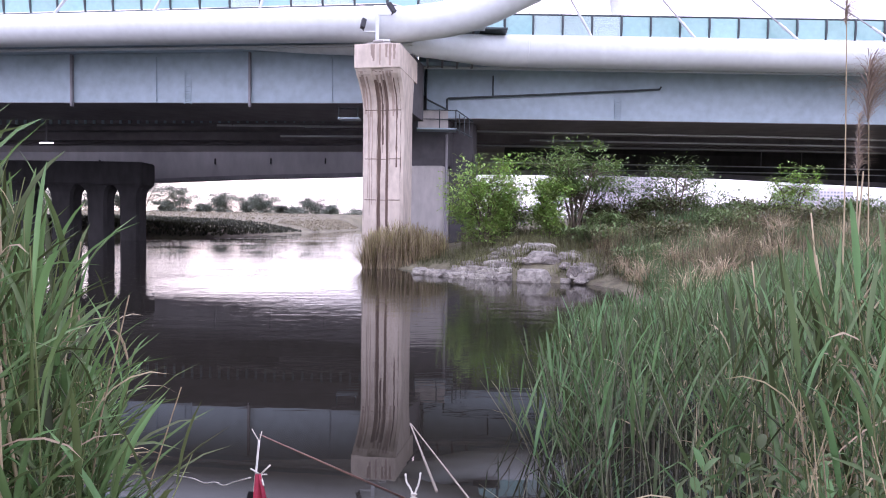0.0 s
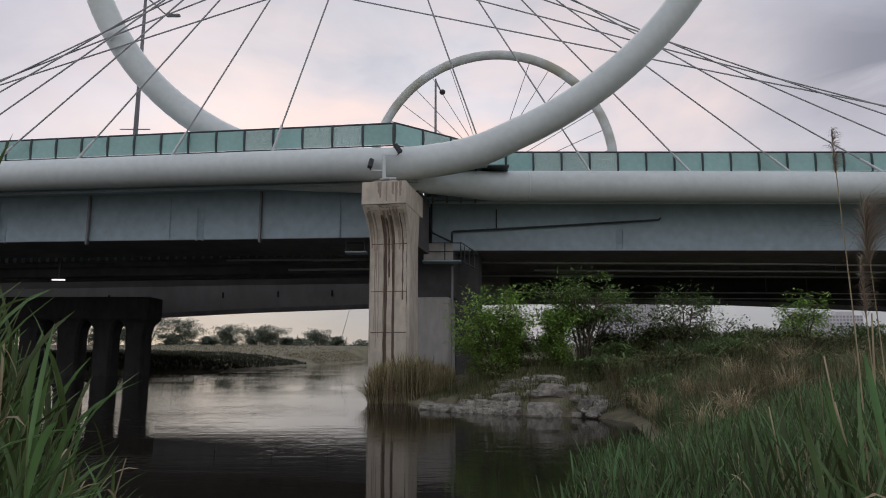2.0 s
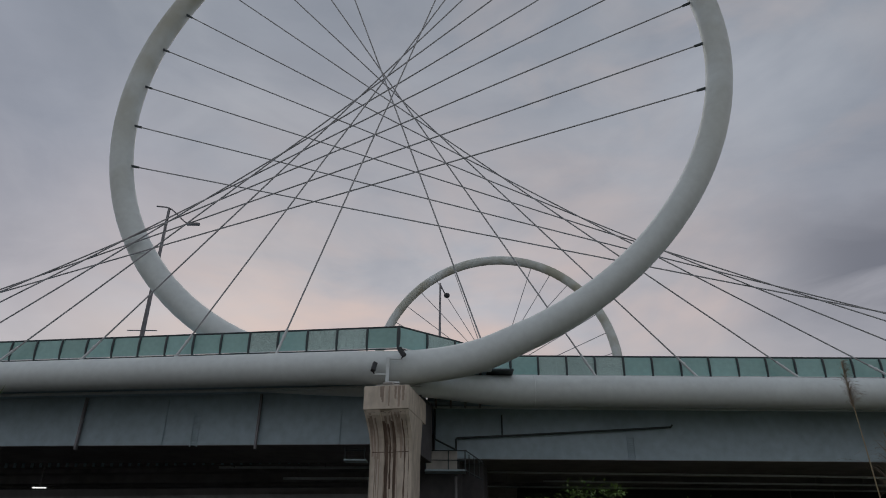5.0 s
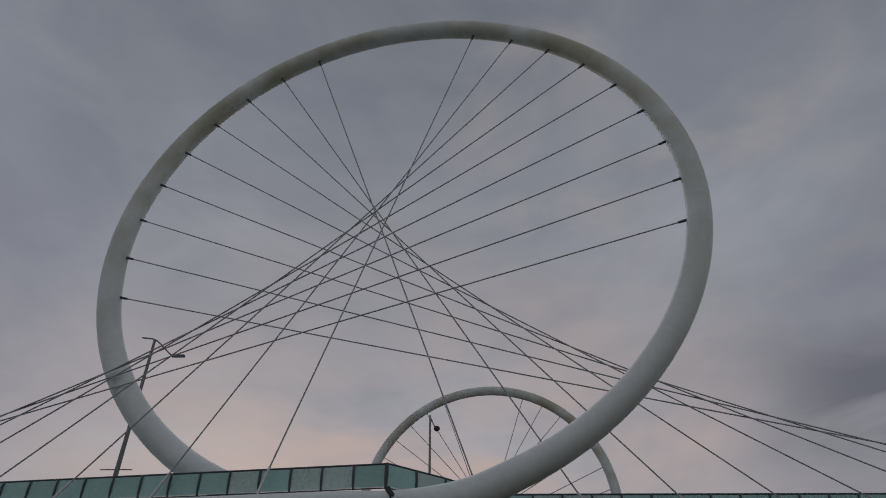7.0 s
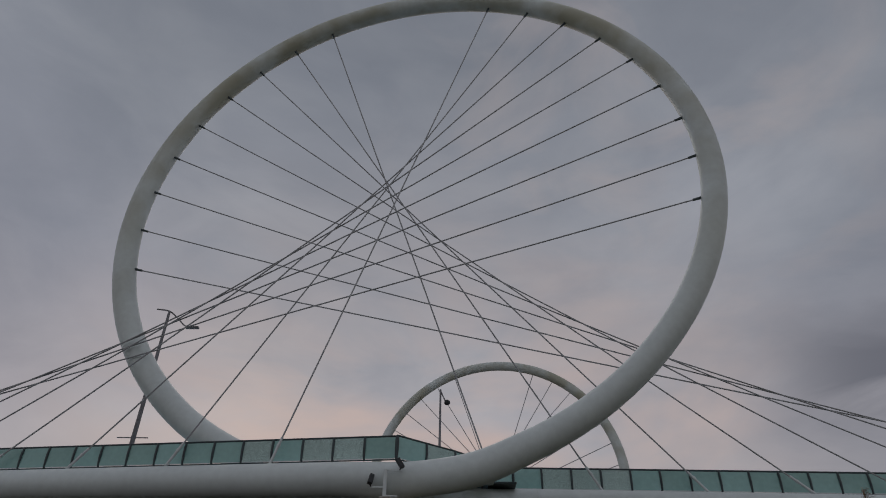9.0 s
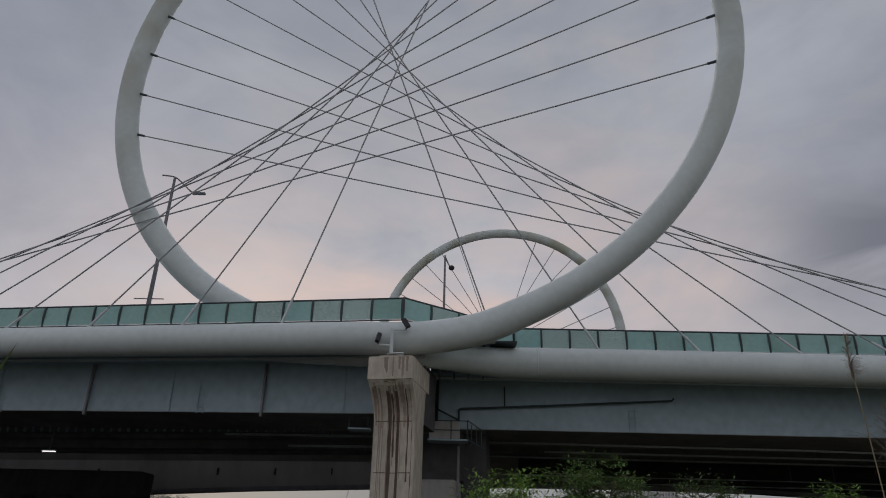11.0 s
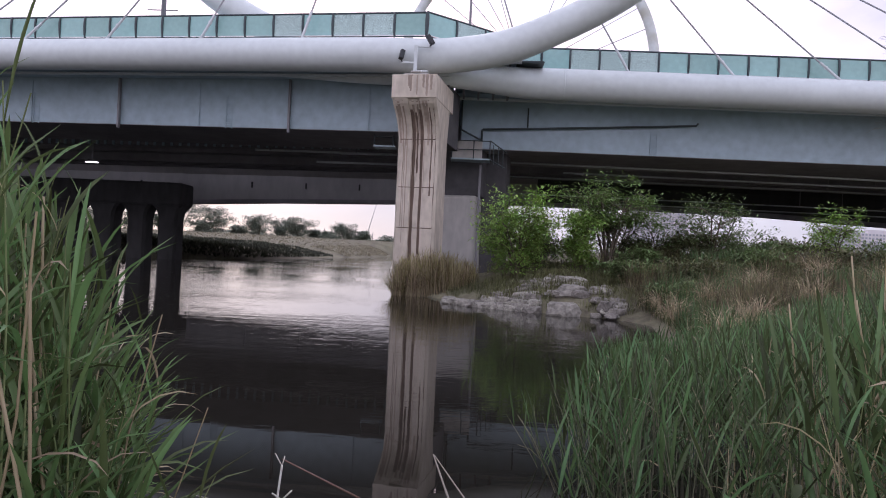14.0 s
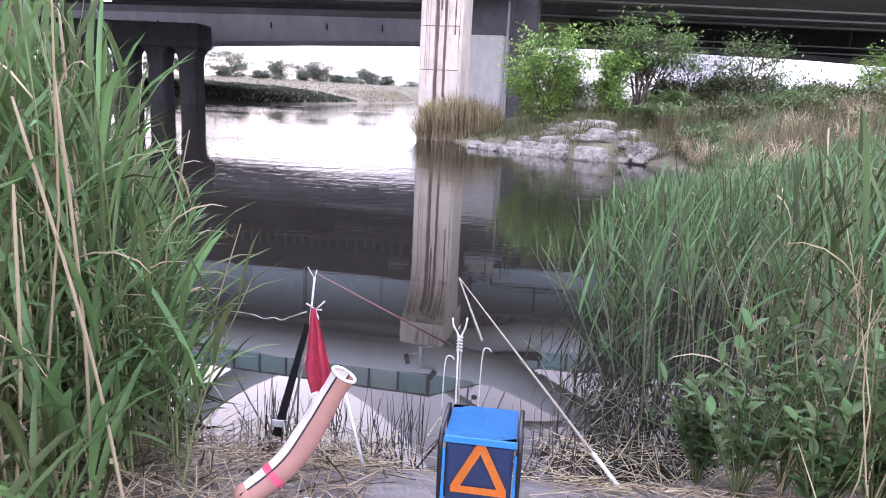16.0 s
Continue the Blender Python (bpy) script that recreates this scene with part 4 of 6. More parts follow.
# deck plate that closes the corner above the right edge tube
bm = bmesh.new()
outline = [(-2.2, 30.3), (0.1, 30.7), (1.6, 32.0), (3.4, 33.95), (-2.0, 34.2)]
lo = [bm.verts.new((x, y, 11.24)) for x, y in outline]
hi = [bm.verts.new((x, y, 11.36)) for x, y in outline]
bm.faces.new(lo[::-1])
bm.faces.new(hi)
for a in range(5):
    b = (a + 1) % 5
    bm.faces.new((lo[a], lo[b], hi[b], hi[a]))
part("corner_plate", bm, M_GIRDER, bridge)
for k in range(4):
    bm = bmesh.new()
    box(bm, (-0.6 + k * 0.75, 31.4 + k * 0.55, 9.75), (-0.5 + k * 0.75, 34.6, 11.2), 0.01)
    part("floor_beam", bm, M_DARKSTEEL, bridge)

# pale service pipes and a small ledge under the near girder
for (x0, x1, y, z) in ((-10.4, -4.9, 44.0, 7.45), (-14.6, -4.9, 44.0, 8.1), (-8.6, -4.9, 43.0, 7.95)):
    p = thing("service_pipe", "pale service pipe running under the girder", "pipe", group="service pipes")
    tube("pipe", [(x0, y + 0.6, z + 0.02), (x1, y, z)], 0.075, M_EDGE, p, 8)
    bm = bmesh.new()
    part("hanger", box(bm, (x0 + 1.0, y + 0.45, z), (x0 + 1.06, y + 0.55, 10.5)), M_DARKSTEEL, p)
for (x0, x1, y, z) in ((2.2, 40, 40.5, 7.40), (6.0, 46, 43.5, 7.30), (3.0, 52, 52.0, 7.95), (2.0, 60, 63.5, 7.75), (12.0, 60, 65.5, 7.35)):
    p = thing("service_pipe", "pale service pipe running under the girder", "pipe", group="service pipes")
    tube("pipe", [(x0, y, z), ((x0 + x1) / 2, y + 0.3, z - 0.05), (x1, y + 1.2, z - 0.2)], 0.06, M_EDGE, p, 8)
    for k in range(3):
        x = x0 + 1.5 + k * (x1 - x0 - 3) / 2
        bm = bmesh.new()
        part("hanger", box(bm, (x - 0.03, y + 0.3, z - 0.1), (x + 0.03, y + 0.36, 10.5)), M_DARKSTEEL, p)
ledge = thing("inspection_ledge", "small dark railed ledge on the pier side", "platform")
bm = bmesh.new()
part("floor_plate", box(bm, (-5.0, 33.6, 6.95), (-3.9, 34.4, 7.03), 0.01), M_GIRDER, ledge)
for x in (-4.95, -4.0):
    part("post", rod(bmesh.new(), (x, 33.65, 7.0), (x, 33.65, 7.95), 0.03), M_RAIL, ledge)
for z in (7.45, 7.93):
    part("rail", rod(bmesh.new(), (-4.95, 33.65, z), (-4.0, 33.65, z), 0.025), M_RAIL, ledge)

# ------------------------------------------------------------------ plants


def ribbon_mesh(name, base, az, length, width, lean, droop, mat, segs=5, fold=0.25, twist=0.0, seed=0, taper_base=0.38):
    """Many leaves as folded ribbons: each rises from its base, leans along az and droops towards its tip."""
    N = len(base)
    base, az, length, width, lean, droop = (np.asarray(v, float) for v in (base, az, length, width, lean, droop))
    s = np.linspace(0, 1, segs + 1)
    ang = lean[:, None] + droop[:, None] * s[None, :] ** 1.5          # angle from the vertical
    step = length[:, None] / segs
    mid = (ang[:, :-1] + ang[:, 1:]) / 2
    hor = np.concatenate([np.zeros((N, 1)), np.cumsum(np.sin(mid) * step, 1)], 1)
    ver = np.concatenate([np.zeros((N, 1)), np.cumsum(np.cos(mid) * step, 1)], 1)
    d = np.stack([np.cos(az), np.sin(az)], 1)
    P = np.zeros((N, segs + 1, 3))
    P[..., 0] = base[:, None, 0] + d[:, None, 0] * hor
    P[..., 1] = base[:, None, 1] + d[:, None, 1] * hor
    P[..., 2] = base[:, None, 2] + ver
    w = width[:, None] * (taper_base + (1 - taper_base) * np.sin(np.minimum(s / 0.45, 1) * math.pi / 2))[None, :] * np.sqrt(np.clip(1 - s ** 2.2, 0, 1))[None, :]
    side = np.stack([-d[:, 1], d[:, 0], np.zeros(N)], 1)
    if np.ndim(twist) or twist:
        tw = np.asarray(twist) * np.ones(N)
        side = side * np.cos(tw)[:, None] + np.array([0, 0, 1.0]) * np.sin(tw)[:, None]
    nrm = np.stack([-d[:, None, 0] * np.cos(ang), -d[:, None, 1] * np.cos(ang), np.sin(ang)], -1)
    L = P + side[:, None, :] * w[..., None] / 2 + nrm * (w * fold)[..., None]
    R = P - side[:, None, :] * w[..., None] / 2 + nrm * (w * fold)[..., None]
    V = np.stack([L, P, R], 2).reshape(-1, 3)
    k = (segs + 1) * 3
    f = []
    for j in range(segs):
        a = j * 3
        f += [(a, a + 1, a + 4, a + 3), (a + 1, a + 2, a + 5, a + 4)]
    F = (np.array(f)[None] + (np.arange(N) * k)[:, None, None]).reshape(-1, 4)
    return V, F


def stem_mesh(base, top, r0, r1, bend=None, segs=3, n=3):
    """Many thin stems as tapered prisms."""
    base, top = np.asarray(base, float), np.asarray(top, float)
    N = len(base)
    s = np.linspace(0, 1, segs + 1)
    P = base[:, None] + (top - base)[:, None] * s[None, :, None]
    if bend is not None:
        P = P + np.asarray(bend)[:, None] * (4 * s * (1 - s))[None, :, None]
    r = (np.asarray(r0)[:, None] * (1 - s) + np.asarray(r1)[:, None] * s)
    V = []
    for j in range(n):
        a = 2 * math.pi * j / n
        V.append(P + r[..., None] * np.array([math.cos(a), math.sin(a), 0]))
    V = np.stack(V, 2).reshape(-1, 3)
    k = (segs + 1) * n
    f = [(i * n + j, i * n + (j + 1) % n, (i + 1) * n + (j + 1) % n, (i + 1) * n + j) for i in range(segs) for j in range(n)]
    F = (np.array(f)[None] + (np.arange(N) * k)[:, None, None]).reshape(-1, 4)
    return V, F


def quick_mesh(name, V, F, mat, smooth=False):
    me = bpy.data.meshes.new(name)
    F = np.asarray(F)
    me.vertices.add(len(V))
    me.vertices.foreach_set("co", np.asarray(V, np.float32).ravel())
    me.loops.add(F.size)
    me.loops.foreach_set("vertex_index", F.astype(np.int32).ravel())
    me.polygons.add(len(F))
    me.polygons.foreach_set("loop_start", np.arange(0, F.size, F.shape[1], dtype=np.int32))
    if smooth:
        me.polygons.foreach_set("use_smooth", np.ones(len(F), bool))
    me.update(calc_edges=True)
    me.validate()
    me.materials.append(mat)
    return me


def merged(parts):
    V, F, o = [], [], 0
    for v, f in parts:
        V.append(v)
        F.append(f + o)
        o += len(v)
    return np.concatenate(V), np.concatenate(F)


def stuff(name, parts, mat, label, category, parent=None, smooth=True):
    V, F = merged(parts)
    ob = new(name, quick_mesh(name, V, F, mat, smooth))
    if parent is not None:
        ob.parent = parent
        return tagged(ob, label, kind="stuff")
    return tagged(ob, label, category, kind="stuff")


def reeds(seed, feet, height, leaf_len, leaf_w, per, lean_out, mat_leaf, mat_stem, name, label, tip_up=0.35, outward=None, droop=(0.6, 1.6), dead=0.0, low=0.16):
    """A stand of reeds: stems with alternate arching leaves; the top leaves stand up like blades."""
    rng = np.random.default_rng(seed)
    N = len(feet)
    feet = np.asarray(feet, float)
    h = np.asarray(height, float)
    az = rng.uniform(0, 2 * math.pi, N) if outward is None else outward + rng.normal(0, 0.7, N)
    lean = np.abs(rng.normal(0, lean_out, N))
    top = feet + np.stack([np.cos(az) * np.sin(lean), np.sin(az) * np.sin(lean), np.cos(lean)], 1) * h[:, None]
    bend = np.stack([np.cos(az), np.sin(az), 0 * az], 1) * (-0.04 * h)[:, None]
    stems = stem_mesh(feet, top, np.full(N, 0.0055), np.full(N, 0.002), bend)
    B, A, Ln, W, Le, Dr, Tw = [], [], [], [], [], [], []
    for k in range(per):
        s = low + (1 - low) * (k + rng.uniform(-0.3, 0.3, N)) / per
        s = np.clip(s, 0.08, 1)
        p = feet + (top - feet) * s[:, None] + bend * (4 * s * (1 - s))[:, None]
        side = az + (k % 2) * math.pi + rng.normal(0, 0.75, N) if outward is None else rng.uniform(0, 2 * math.pi, N) * 0.55 + az + (k % 2 - 0.5) * 2.2
        up = s ** 2
        B.append(p)
        A.append(side)
        Ln.append(leaf_len * rng.uniform(0.55, 1.15, N) * (0.75 + 0.4 * np.sin(math.pi * np.clip(s, 0, 1))))
        W.append(leaf_w * rng.uniform(0.6, 1.25, N))
        Le.append((0.75 - (0.75 - tip_up * 0.5) * up) * rng.uniform(0.6, 1.2, N))
        Dr.append(rng.uniform(droop[0], droop[1], N) * (1 - 0.62 * up))
        Tw.append(rng.normal(0, 0.45, N))
    rows = [np.concatenate(v) for v in (B, A, Ln, W, Le, Dr, Tw)]
    withered = rng.uniform(0, 1, len(rows[0])) < dead * np.repeat(np.linspace(2.0, 0.2, per), N)
    leaves = ribbon_mesh("l", *(v[~withered] for v in rows[:6]), mat_leaf, twist=rows[6][~withered])
    root = thing(name, label, "reeds", kind="stuff")
    stuff("stems", [stems], mat_stem, "", "", root)
    stuff("leaves", [leaves], mat_leaf, "", "", root, smooth=True)
    if withered.any():
        b, a, ln, w, le, dr, tw = (v[withered] for v in rows)
        curled = ribbon_mesh("d", b, a, ln * 0.9, w * 0.55, le * 1.3, dr + 0.9, M_DRY, twist=tw * 2)
        stuff("dead_leaves", [curled], M_DRY, "withered straw coloured leaves", "", root, smooth=True)
    return root


def scatter(seed, n, x0, x1, y0, y1, keep):
    rng = np.random.default_rng(seed)
    x, y = rng.uniform(x0, x1, n * 4), rng.uniform(y0, y1, n * 4)
    ok = keep(x, y)
    x, y = x[ok][:n], y[ok][:n]
    return np.stack([x, y, ground_height(x, y)], 1)


M_STEM = leaf_material("reed_stem", (0.16, 0.20, 0.075), (0.24, 0.26, 0.12), 0.3)
M_STEMGREY = leaf_material("weathered_reed_stem", (0.20, 0.20, 0.13), (0.30, 0.29, 0.20), 0.4)

# left stand, close to the camera
f1 = scatter(11, 430, -3.4, -1.16, 1.25, 4.3, lambda x, y: (x < np.minimum(-1.14, -0.50 * y)) & ~((y < 1.5) & (x > -1.3)))
r1 = np.random.default_rng(12)
h1 = np.clip(1.68 - 0.55 / (1 + np.exp(-(f1[:, 0] / f1[:, 1] + 0.62) / 0.03)) + r1.normal(0, 0.13, len(f1)), 0.6, 1.9)
reeds(13, f1, h1, 0.50, 0.024, 10, 0.16, M_REED_A, M_STEM, "reed_bed", "tall green common reeds with broad arching leaves on the bank", outward=None, dead=0.12)
# low broad-bladed shoots in front
f1d = scatter(14, 60, -1.95, -0.98, 1.15, 2.5, lambda x, y: x < -0.98 - 0.16 * np.abs(y - 2.0))
reeds(15, f1d, np.random.default_rng(16).uniform(0.25, 0.85, len(f1d)), 0.46, 0.030, 7, 0.16, M_REED_A, M_STEM, "reed_bed", "young broad bladed reeds at the edge of the stand", tip_up=0.3, droop=(0.2, 1.3))
# outer leaning shoots of the left stand
f1b = scatter(17, 13, -1.7, -1.14, 1.8, 3.0, lambda x, y: x < np.minimum(-1.14, -0.5 * y))
reeds(18, f1b, np.random.default_rng(19).uniform(0.6, 1.15, len(f1b)), 0.45, 0.028, 7, 0.16, M_REED_A, M_STEM, "reed_bed", "young green reeds leaning out over the water", outward=0.3)
# right stand: lower towards the open water and with distance


def reed_top(feet, g, leaf=0.26):
    fall = np.interp(feet[:, 0] / feet[:, 1], [0.12, 0.22, 0.44, 0.54, 0.66], [0.165, 0.105, 0.058, 0.025, 0.012])
    return np.clip((1.7 - fall * feet[:, 1] - leaf - feet[:, 2]) * g.uniform(0.78, 1.04, len(feet)), 0.3, 1.8)


f2 = scatter(21, 620, 0.72, 4.6, 2.75, 8.2, lambda x, y: (x > 0.86 + 0.18 * np.maximum(0, y - 4) + 0.05 * np.sin(7 * y)) & (x < 1.15 + 0.62 * y) & ~((y < 3.2) & (x < 1.05)) & ((y > 4.3) | (np.sin(x * 41 + y * 23) > 0.1)))
r2 = np.random.default_rng(22)
f2[:, 2] = np.maximum(f2[:, 2], -0.06)
h2 = reed_top(f2, r2)
reeds(23, f2, h2, 0.38, 0.018, 10, 0.11, M_REED_B, M_STEMGREY, "reed_bed", "dense blue green reeds standing in shallow water", tip_up=0.3, droop=(0.2, 0.9), dead=0.04, low=0.38)
f2c = scatter(24, 120, 1.35, 3.2, 1.9, 3.3, lambda x, y: x > 1.28 + 0.1 * np.sin(9 * y))
reeds(25, f2c, reed_top(f2c, np.random.default_rng(26), 0.15), 0.5, 0.024, 9, 0.10, M_REED_B, M_STEM, "reed_bed", "tall blue green reeds beside the fishing spot", tip_up=0.3, droop=(0.2, 0.9), dead=0.10)
f2b = scatter(27, 40, 0.84, 1.12, 3.1, 5.4, lambda x, y: x > 0)
reeds(28, f2b, reed_top(f2b, np.random.default_rng(29), 0.3), 0.42, 0.018, 7, 0.25, M_REED_B, M_STEMGREY, "reed_bed", "outer reeds bending over the open water", outward=math.pi, droop=(0.1, 0.7))

# dead straw and broken stalks among the reeds
rng = np.random.default_rng(31)


def dead_stalks(n, box_, hmin, hmax, name, label, seed, r=0.006):
    g = np.random.default_rng(seed)
    x, y = g.uniform(box_[0], box_[1], n), g.uniform(box_[2], box_[3], n)
    b = np.stack([x, y, ground_height(x, y)], 1)
    az, ln, h = g.uniform(0, 6.28, n), np.abs(g.normal(0, 0.22, n)), g.uniform(hmin, hmax, n)
    t = b + np.stack([np.cos(az) * np.sin(ln), np.sin(az) * np.sin(ln), np.cos(ln)], 1) * h[:, None]
    bend = np.stack([g.normal(0, 0.03, n), g.normal(0, 0.03, n), 0 * x], 1) * h[:, None]
    return stuff(name, [stem_mesh(b, t, np.full(n, r), np.full(n, r * 0.5), bend)], M_DRY, label, "dry stalks")


dead_stalks(110, (-3.0, -1.25, 1.3, 3.0), 0.7, 1.8, "dry_stalks", "pale dry reed stalks standing among the green", 32)
dead_stalks(70, (1.15, 2.0, 1.9, 2.8), 0.4, 1.1, "dry_stalks", "tan dry stalks at the foot of the reeds", 34, 0.004)
dead_stalks(60, (1.5, 4.5, 2.2, 6.0), 0.8, 1.75, "dry_stalks", "pale dry reed stalks among blue green reeds", 33, 0.005)
for i, (a, b, r) in enumerate((((-1.30, 2.0, 1.15), (-1.22, 2.02, 0.1), 0.008), ((-1.42, 2.1, 1.55), (-1.25, 2.05, 0.1), 0.008), ((-1.58, 2.0, 0.82), (-1.62, 1.98, 0.08), 0.013), ((-1.5, 2.3, 1.8), (-1.45, 2.2, 0.1), 0.008), ((-1.62, 2.1, 1.35), (-1.3, 2.0, 0.12), 0.007), ((-1.18, 1.6, 1.5), (-0.92, 1.6, 0.1), 0.007), ((-1.1, 1.65, 1.56), (-1.1, 1.65, 0.1), 0.007), ((-1.16, 1.55, 1.29), (-1.29, 1.55, 0.1), 0.007))):
    st = thing("broken_cane", "bleached broken reed cane leaning in the reeds", "cane", group="bleached canes")
    mid = tuple((p + q) / 2 + d for p, q, d in zip(a, b, (0.03, 0.0, 0.02)))
    tube("stalk", smooth_line([b, mid, a], 5), [r * 0.72] * 10 + [r * 0.5], M_DRY, st, 6)
    for s in (0.3, 0.6):
        p = Vector(b).lerp(Vector(a), s) + Vector((0.012, 0, 0.008))
        part("node", rod(bmesh.new(), p - Vector((0, 0, 0.006)), p + Vector((0, 0, 0.006)), r * 0.95, n=7), M_DRY, st)


def litter(n, box_, seed, name, label, zlift=0.01, mat=None, lmax=0.4):
    """Fallen straw lying criss-cross on the ground."""
    g = np.random.default_rng(seed)
    x, y = g.uniform(box_[0], box_[1], n), g.uniform(box_[2], box_[3], n)
    az, L = g.uniform(0, 3.14, n), g.uniform(0.1, lmax, n)
    dx, dy = np.cos(az) * L / 2, np.sin(az) * L / 2
    a = np.stack([x - dx, y - dy, np.maximum(ground_height(x - dx, y - dy), 0) + zlift + g.uniform(0, 0.035, n)], 1)
    b = np.stack([x + dx, y + dy, np.maximum(ground_height(x + dx, y + dy), 0) + zlift + g.uniform(0, 0.05, n)], 1)
    return stuff(name, [stem_mesh(a, b, g.uniform(0.002, 0.0045, n), g.uniform(0.001, 0.003, n), segs=2)], mat or M_DRY, label, "straw")


litter(900, (-1.5, -0.35, 1.6, 2.75), 41, "straw_litter", "trampled dry straw lying on the mud")
litter(500, (0.3, 1.5, 1.7, 2.9), 42, "straw_litter", "trampled dry straw at the foot of the reeds")
litter(160, (-1.2, 0.9, 2.2, 2.9), 43, "straw_litter", "sparse straw along the water line", lmax=0.25)
litter(150, (0.55, 1.6, 2.6, 3.6), 44, "broken_reeds", "grey broken reed stems floating at the bank", mat=M_STEMGREY, lmax=0.5)

# small dark shoots in the shallow water
g = np.random.default_rng(51)
cx = g.choice([-0.98, -0.85, -0.62, -0.42, -0.3, 0.22, 0.3, 0.45, -0.72, 0.6], 150) + g.normal(0, 0.05, 150)
cy_ = g.uniform(2.55, 3.05, 150)
b = np.stack([cx, cy_, np.full(150, -0.03)], 1)
t = b + np.stack([g.normal(0, 0.035, 150), g.normal(0, 0.03, 150), g.uniform(0.10, 0.30, 150)], 1)
stuff("water_shoots", [stem_mesh(b, t, np.full(150, 0.0035), np.full(150, 0.001), None, 2)], material("dark_wet_stem", (0.05, 0.045, 0.035), rough=0.6, vary=0.3, scale=20, bump=0), "dark withered shoots standing in shallow water", "shoots")


g = np.random.default_rng(52)
wx, wy = g.uniform(0.45, 1.2, 70), g.uniform(2.9, 4.0, 70)
wb = np.stack([wx, wy, np.full(70, -0.03)], 1)
wt = wb + np.stack([g.normal(0, 0.10, 70), g.normal(0, 0.05, 70), g.uniform(0.05, 0.28, 70)], 1)
stuff("water_shoots", [stem_mesh(wb, wt, np.full(70, 0.004), np.full(70, 0.0015), None, 2)], M_STEMGREY, "broken grey blades standing in shallow water", "shoots")


M_WEED = leaf_material("weed_leaf", (0.07, 0.12, 0.04), (0.125, 0.185, 0.07), 0.5)


def weed(name, foot, n, h, leaf, seed, mat, label):
    """A leafy weed: a few stems with pointed leaves."""
    g = np.random.default_rng(seed)
    root = thing(name, label, "weed", foot)
    ns = max(3, n // 9)
    az = g.uniform(0, 6.28, ns)
    ln = g.uniform(0.1, 0.45, ns)
    hh = h * g.uniform(0.6, 1.0, ns)
    top = np.stack([np.cos(az) * np.sin(ln), np.sin(az) * np.sin(ln), np.cos(ln)], 1) * hh[:, None]
    stuff("stem", [stem_mesh(np.zeros((ns, 3)), top, np.full(ns, 0.004), np.full(ns, 0.0015))], M_STEM, "", "", root)
    i = g.integers(0, ns, n)
    s = g.uniform(0.25, 1, n)
    B = top[i] * s[:, None]
    V = ribbon_mesh("w", B, g.uniform(0, 6.28, n), leaf * g.uniform(0.6, 1.2, n), leaf * 0.42 * g.uniform(0.7, 1.2, n), g.uniform(0.5, 1.2, n), g.uniform(0.2, 1.0, n), mat, segs=4, fold=0.18, taper_base=0.15)
    stuff("leaves", [V], mat, "", "", root)
    return root


for i, (x, y, s) in enumerate(((1.02, 2.35, 1), (1.25, 2.5, 1.15), (1.42, 2.2, 1.1), (0.95, 2.6, 0.7), (1.6, 2.45, 1.0), (1.2, 2.15, 0.8))):
    weed("leafy_weed", (x, y, float(ground_height(x, y))), 200, 0.72 * s, 0.085, 60 + i, M_WEED, "dark green leafy weed growing at the foot of the reeds")
for i, (x, y) in enumerate(((-1.33, 1.55), (-1.4, 1.62), (-0.18, 1.72), (-0.42, 1.7))):
    weed("young_weed", (x, y, float(ground_height(x, y))), 26, 0.30 if i < 2 else 0.16, 0.07, 70 + i, M_TREE, "bright green young weed in the grass")

# tall plume reeds on the right
def plume_reed(name, foot, top, plume, seed, label, spread=0.09, n=260):
    g = np.random.default_rng(seed)
    root = thing(name, label, "plume reed")
    mid = [(a + b) / 2 + d for a, b, d in zip(foot, top, (0.03, 0, 0))]
    tube("stalk", smooth_line([foot, mid, top], 6), list(np.linspace(0.006, 0.002, 13)), M_DRY, root, 5)
    s = g.uniform(0, 1, n)
    base = np.array(top)[None] + np.array([0.0, 0, -1.0]) * (plume * (1 - s))[:, None]
    V = ribbon_mesh("p", base, g.normal(0.2, 0.9, n), spread * g.uniform(0.4, 1.25, n) * (1.25 - 0.6 * s), np.full(n, 0.0028), g.uniform(0.05, 0.6, n), g.uniform(1.0, 2.6, n), M_TAN, segs=5)
    stuff("plume", [V], M_PLUME, "feathery brown plume", "", root)
    return root


M_PLUME = leaf_material("brown_plume", (0.30, 0.23, 0.18), (0.42, 0.34, 0.27), 0.4)
plume_reed("plume_reed", (1.93, 3.2, 0.2), (1.94, 3.2, 2.86), 0.22, 81, "tall dry plume reed with a feathery head", 0.07)
plume_reed("plume_reed", (2.0, 3.25, 0.2), (2.02, 3.2, 2.22), 0.30, 82, "dry plume reed with a loose brown head", 0.10)
plume_reed("plume_reed", (2.15, 3.0, 0.2), (2.11, 3.0, 2.18), 0.32, 83, "dry plume reed with a drooping brown head", 0.12)
plume_reed("plume_reed", (2.12, 3.3, 0.2), (2.06, 3.2, 2.44), 0.26, 84, "dry plume reed with a broad brown head", 0.26, 420)
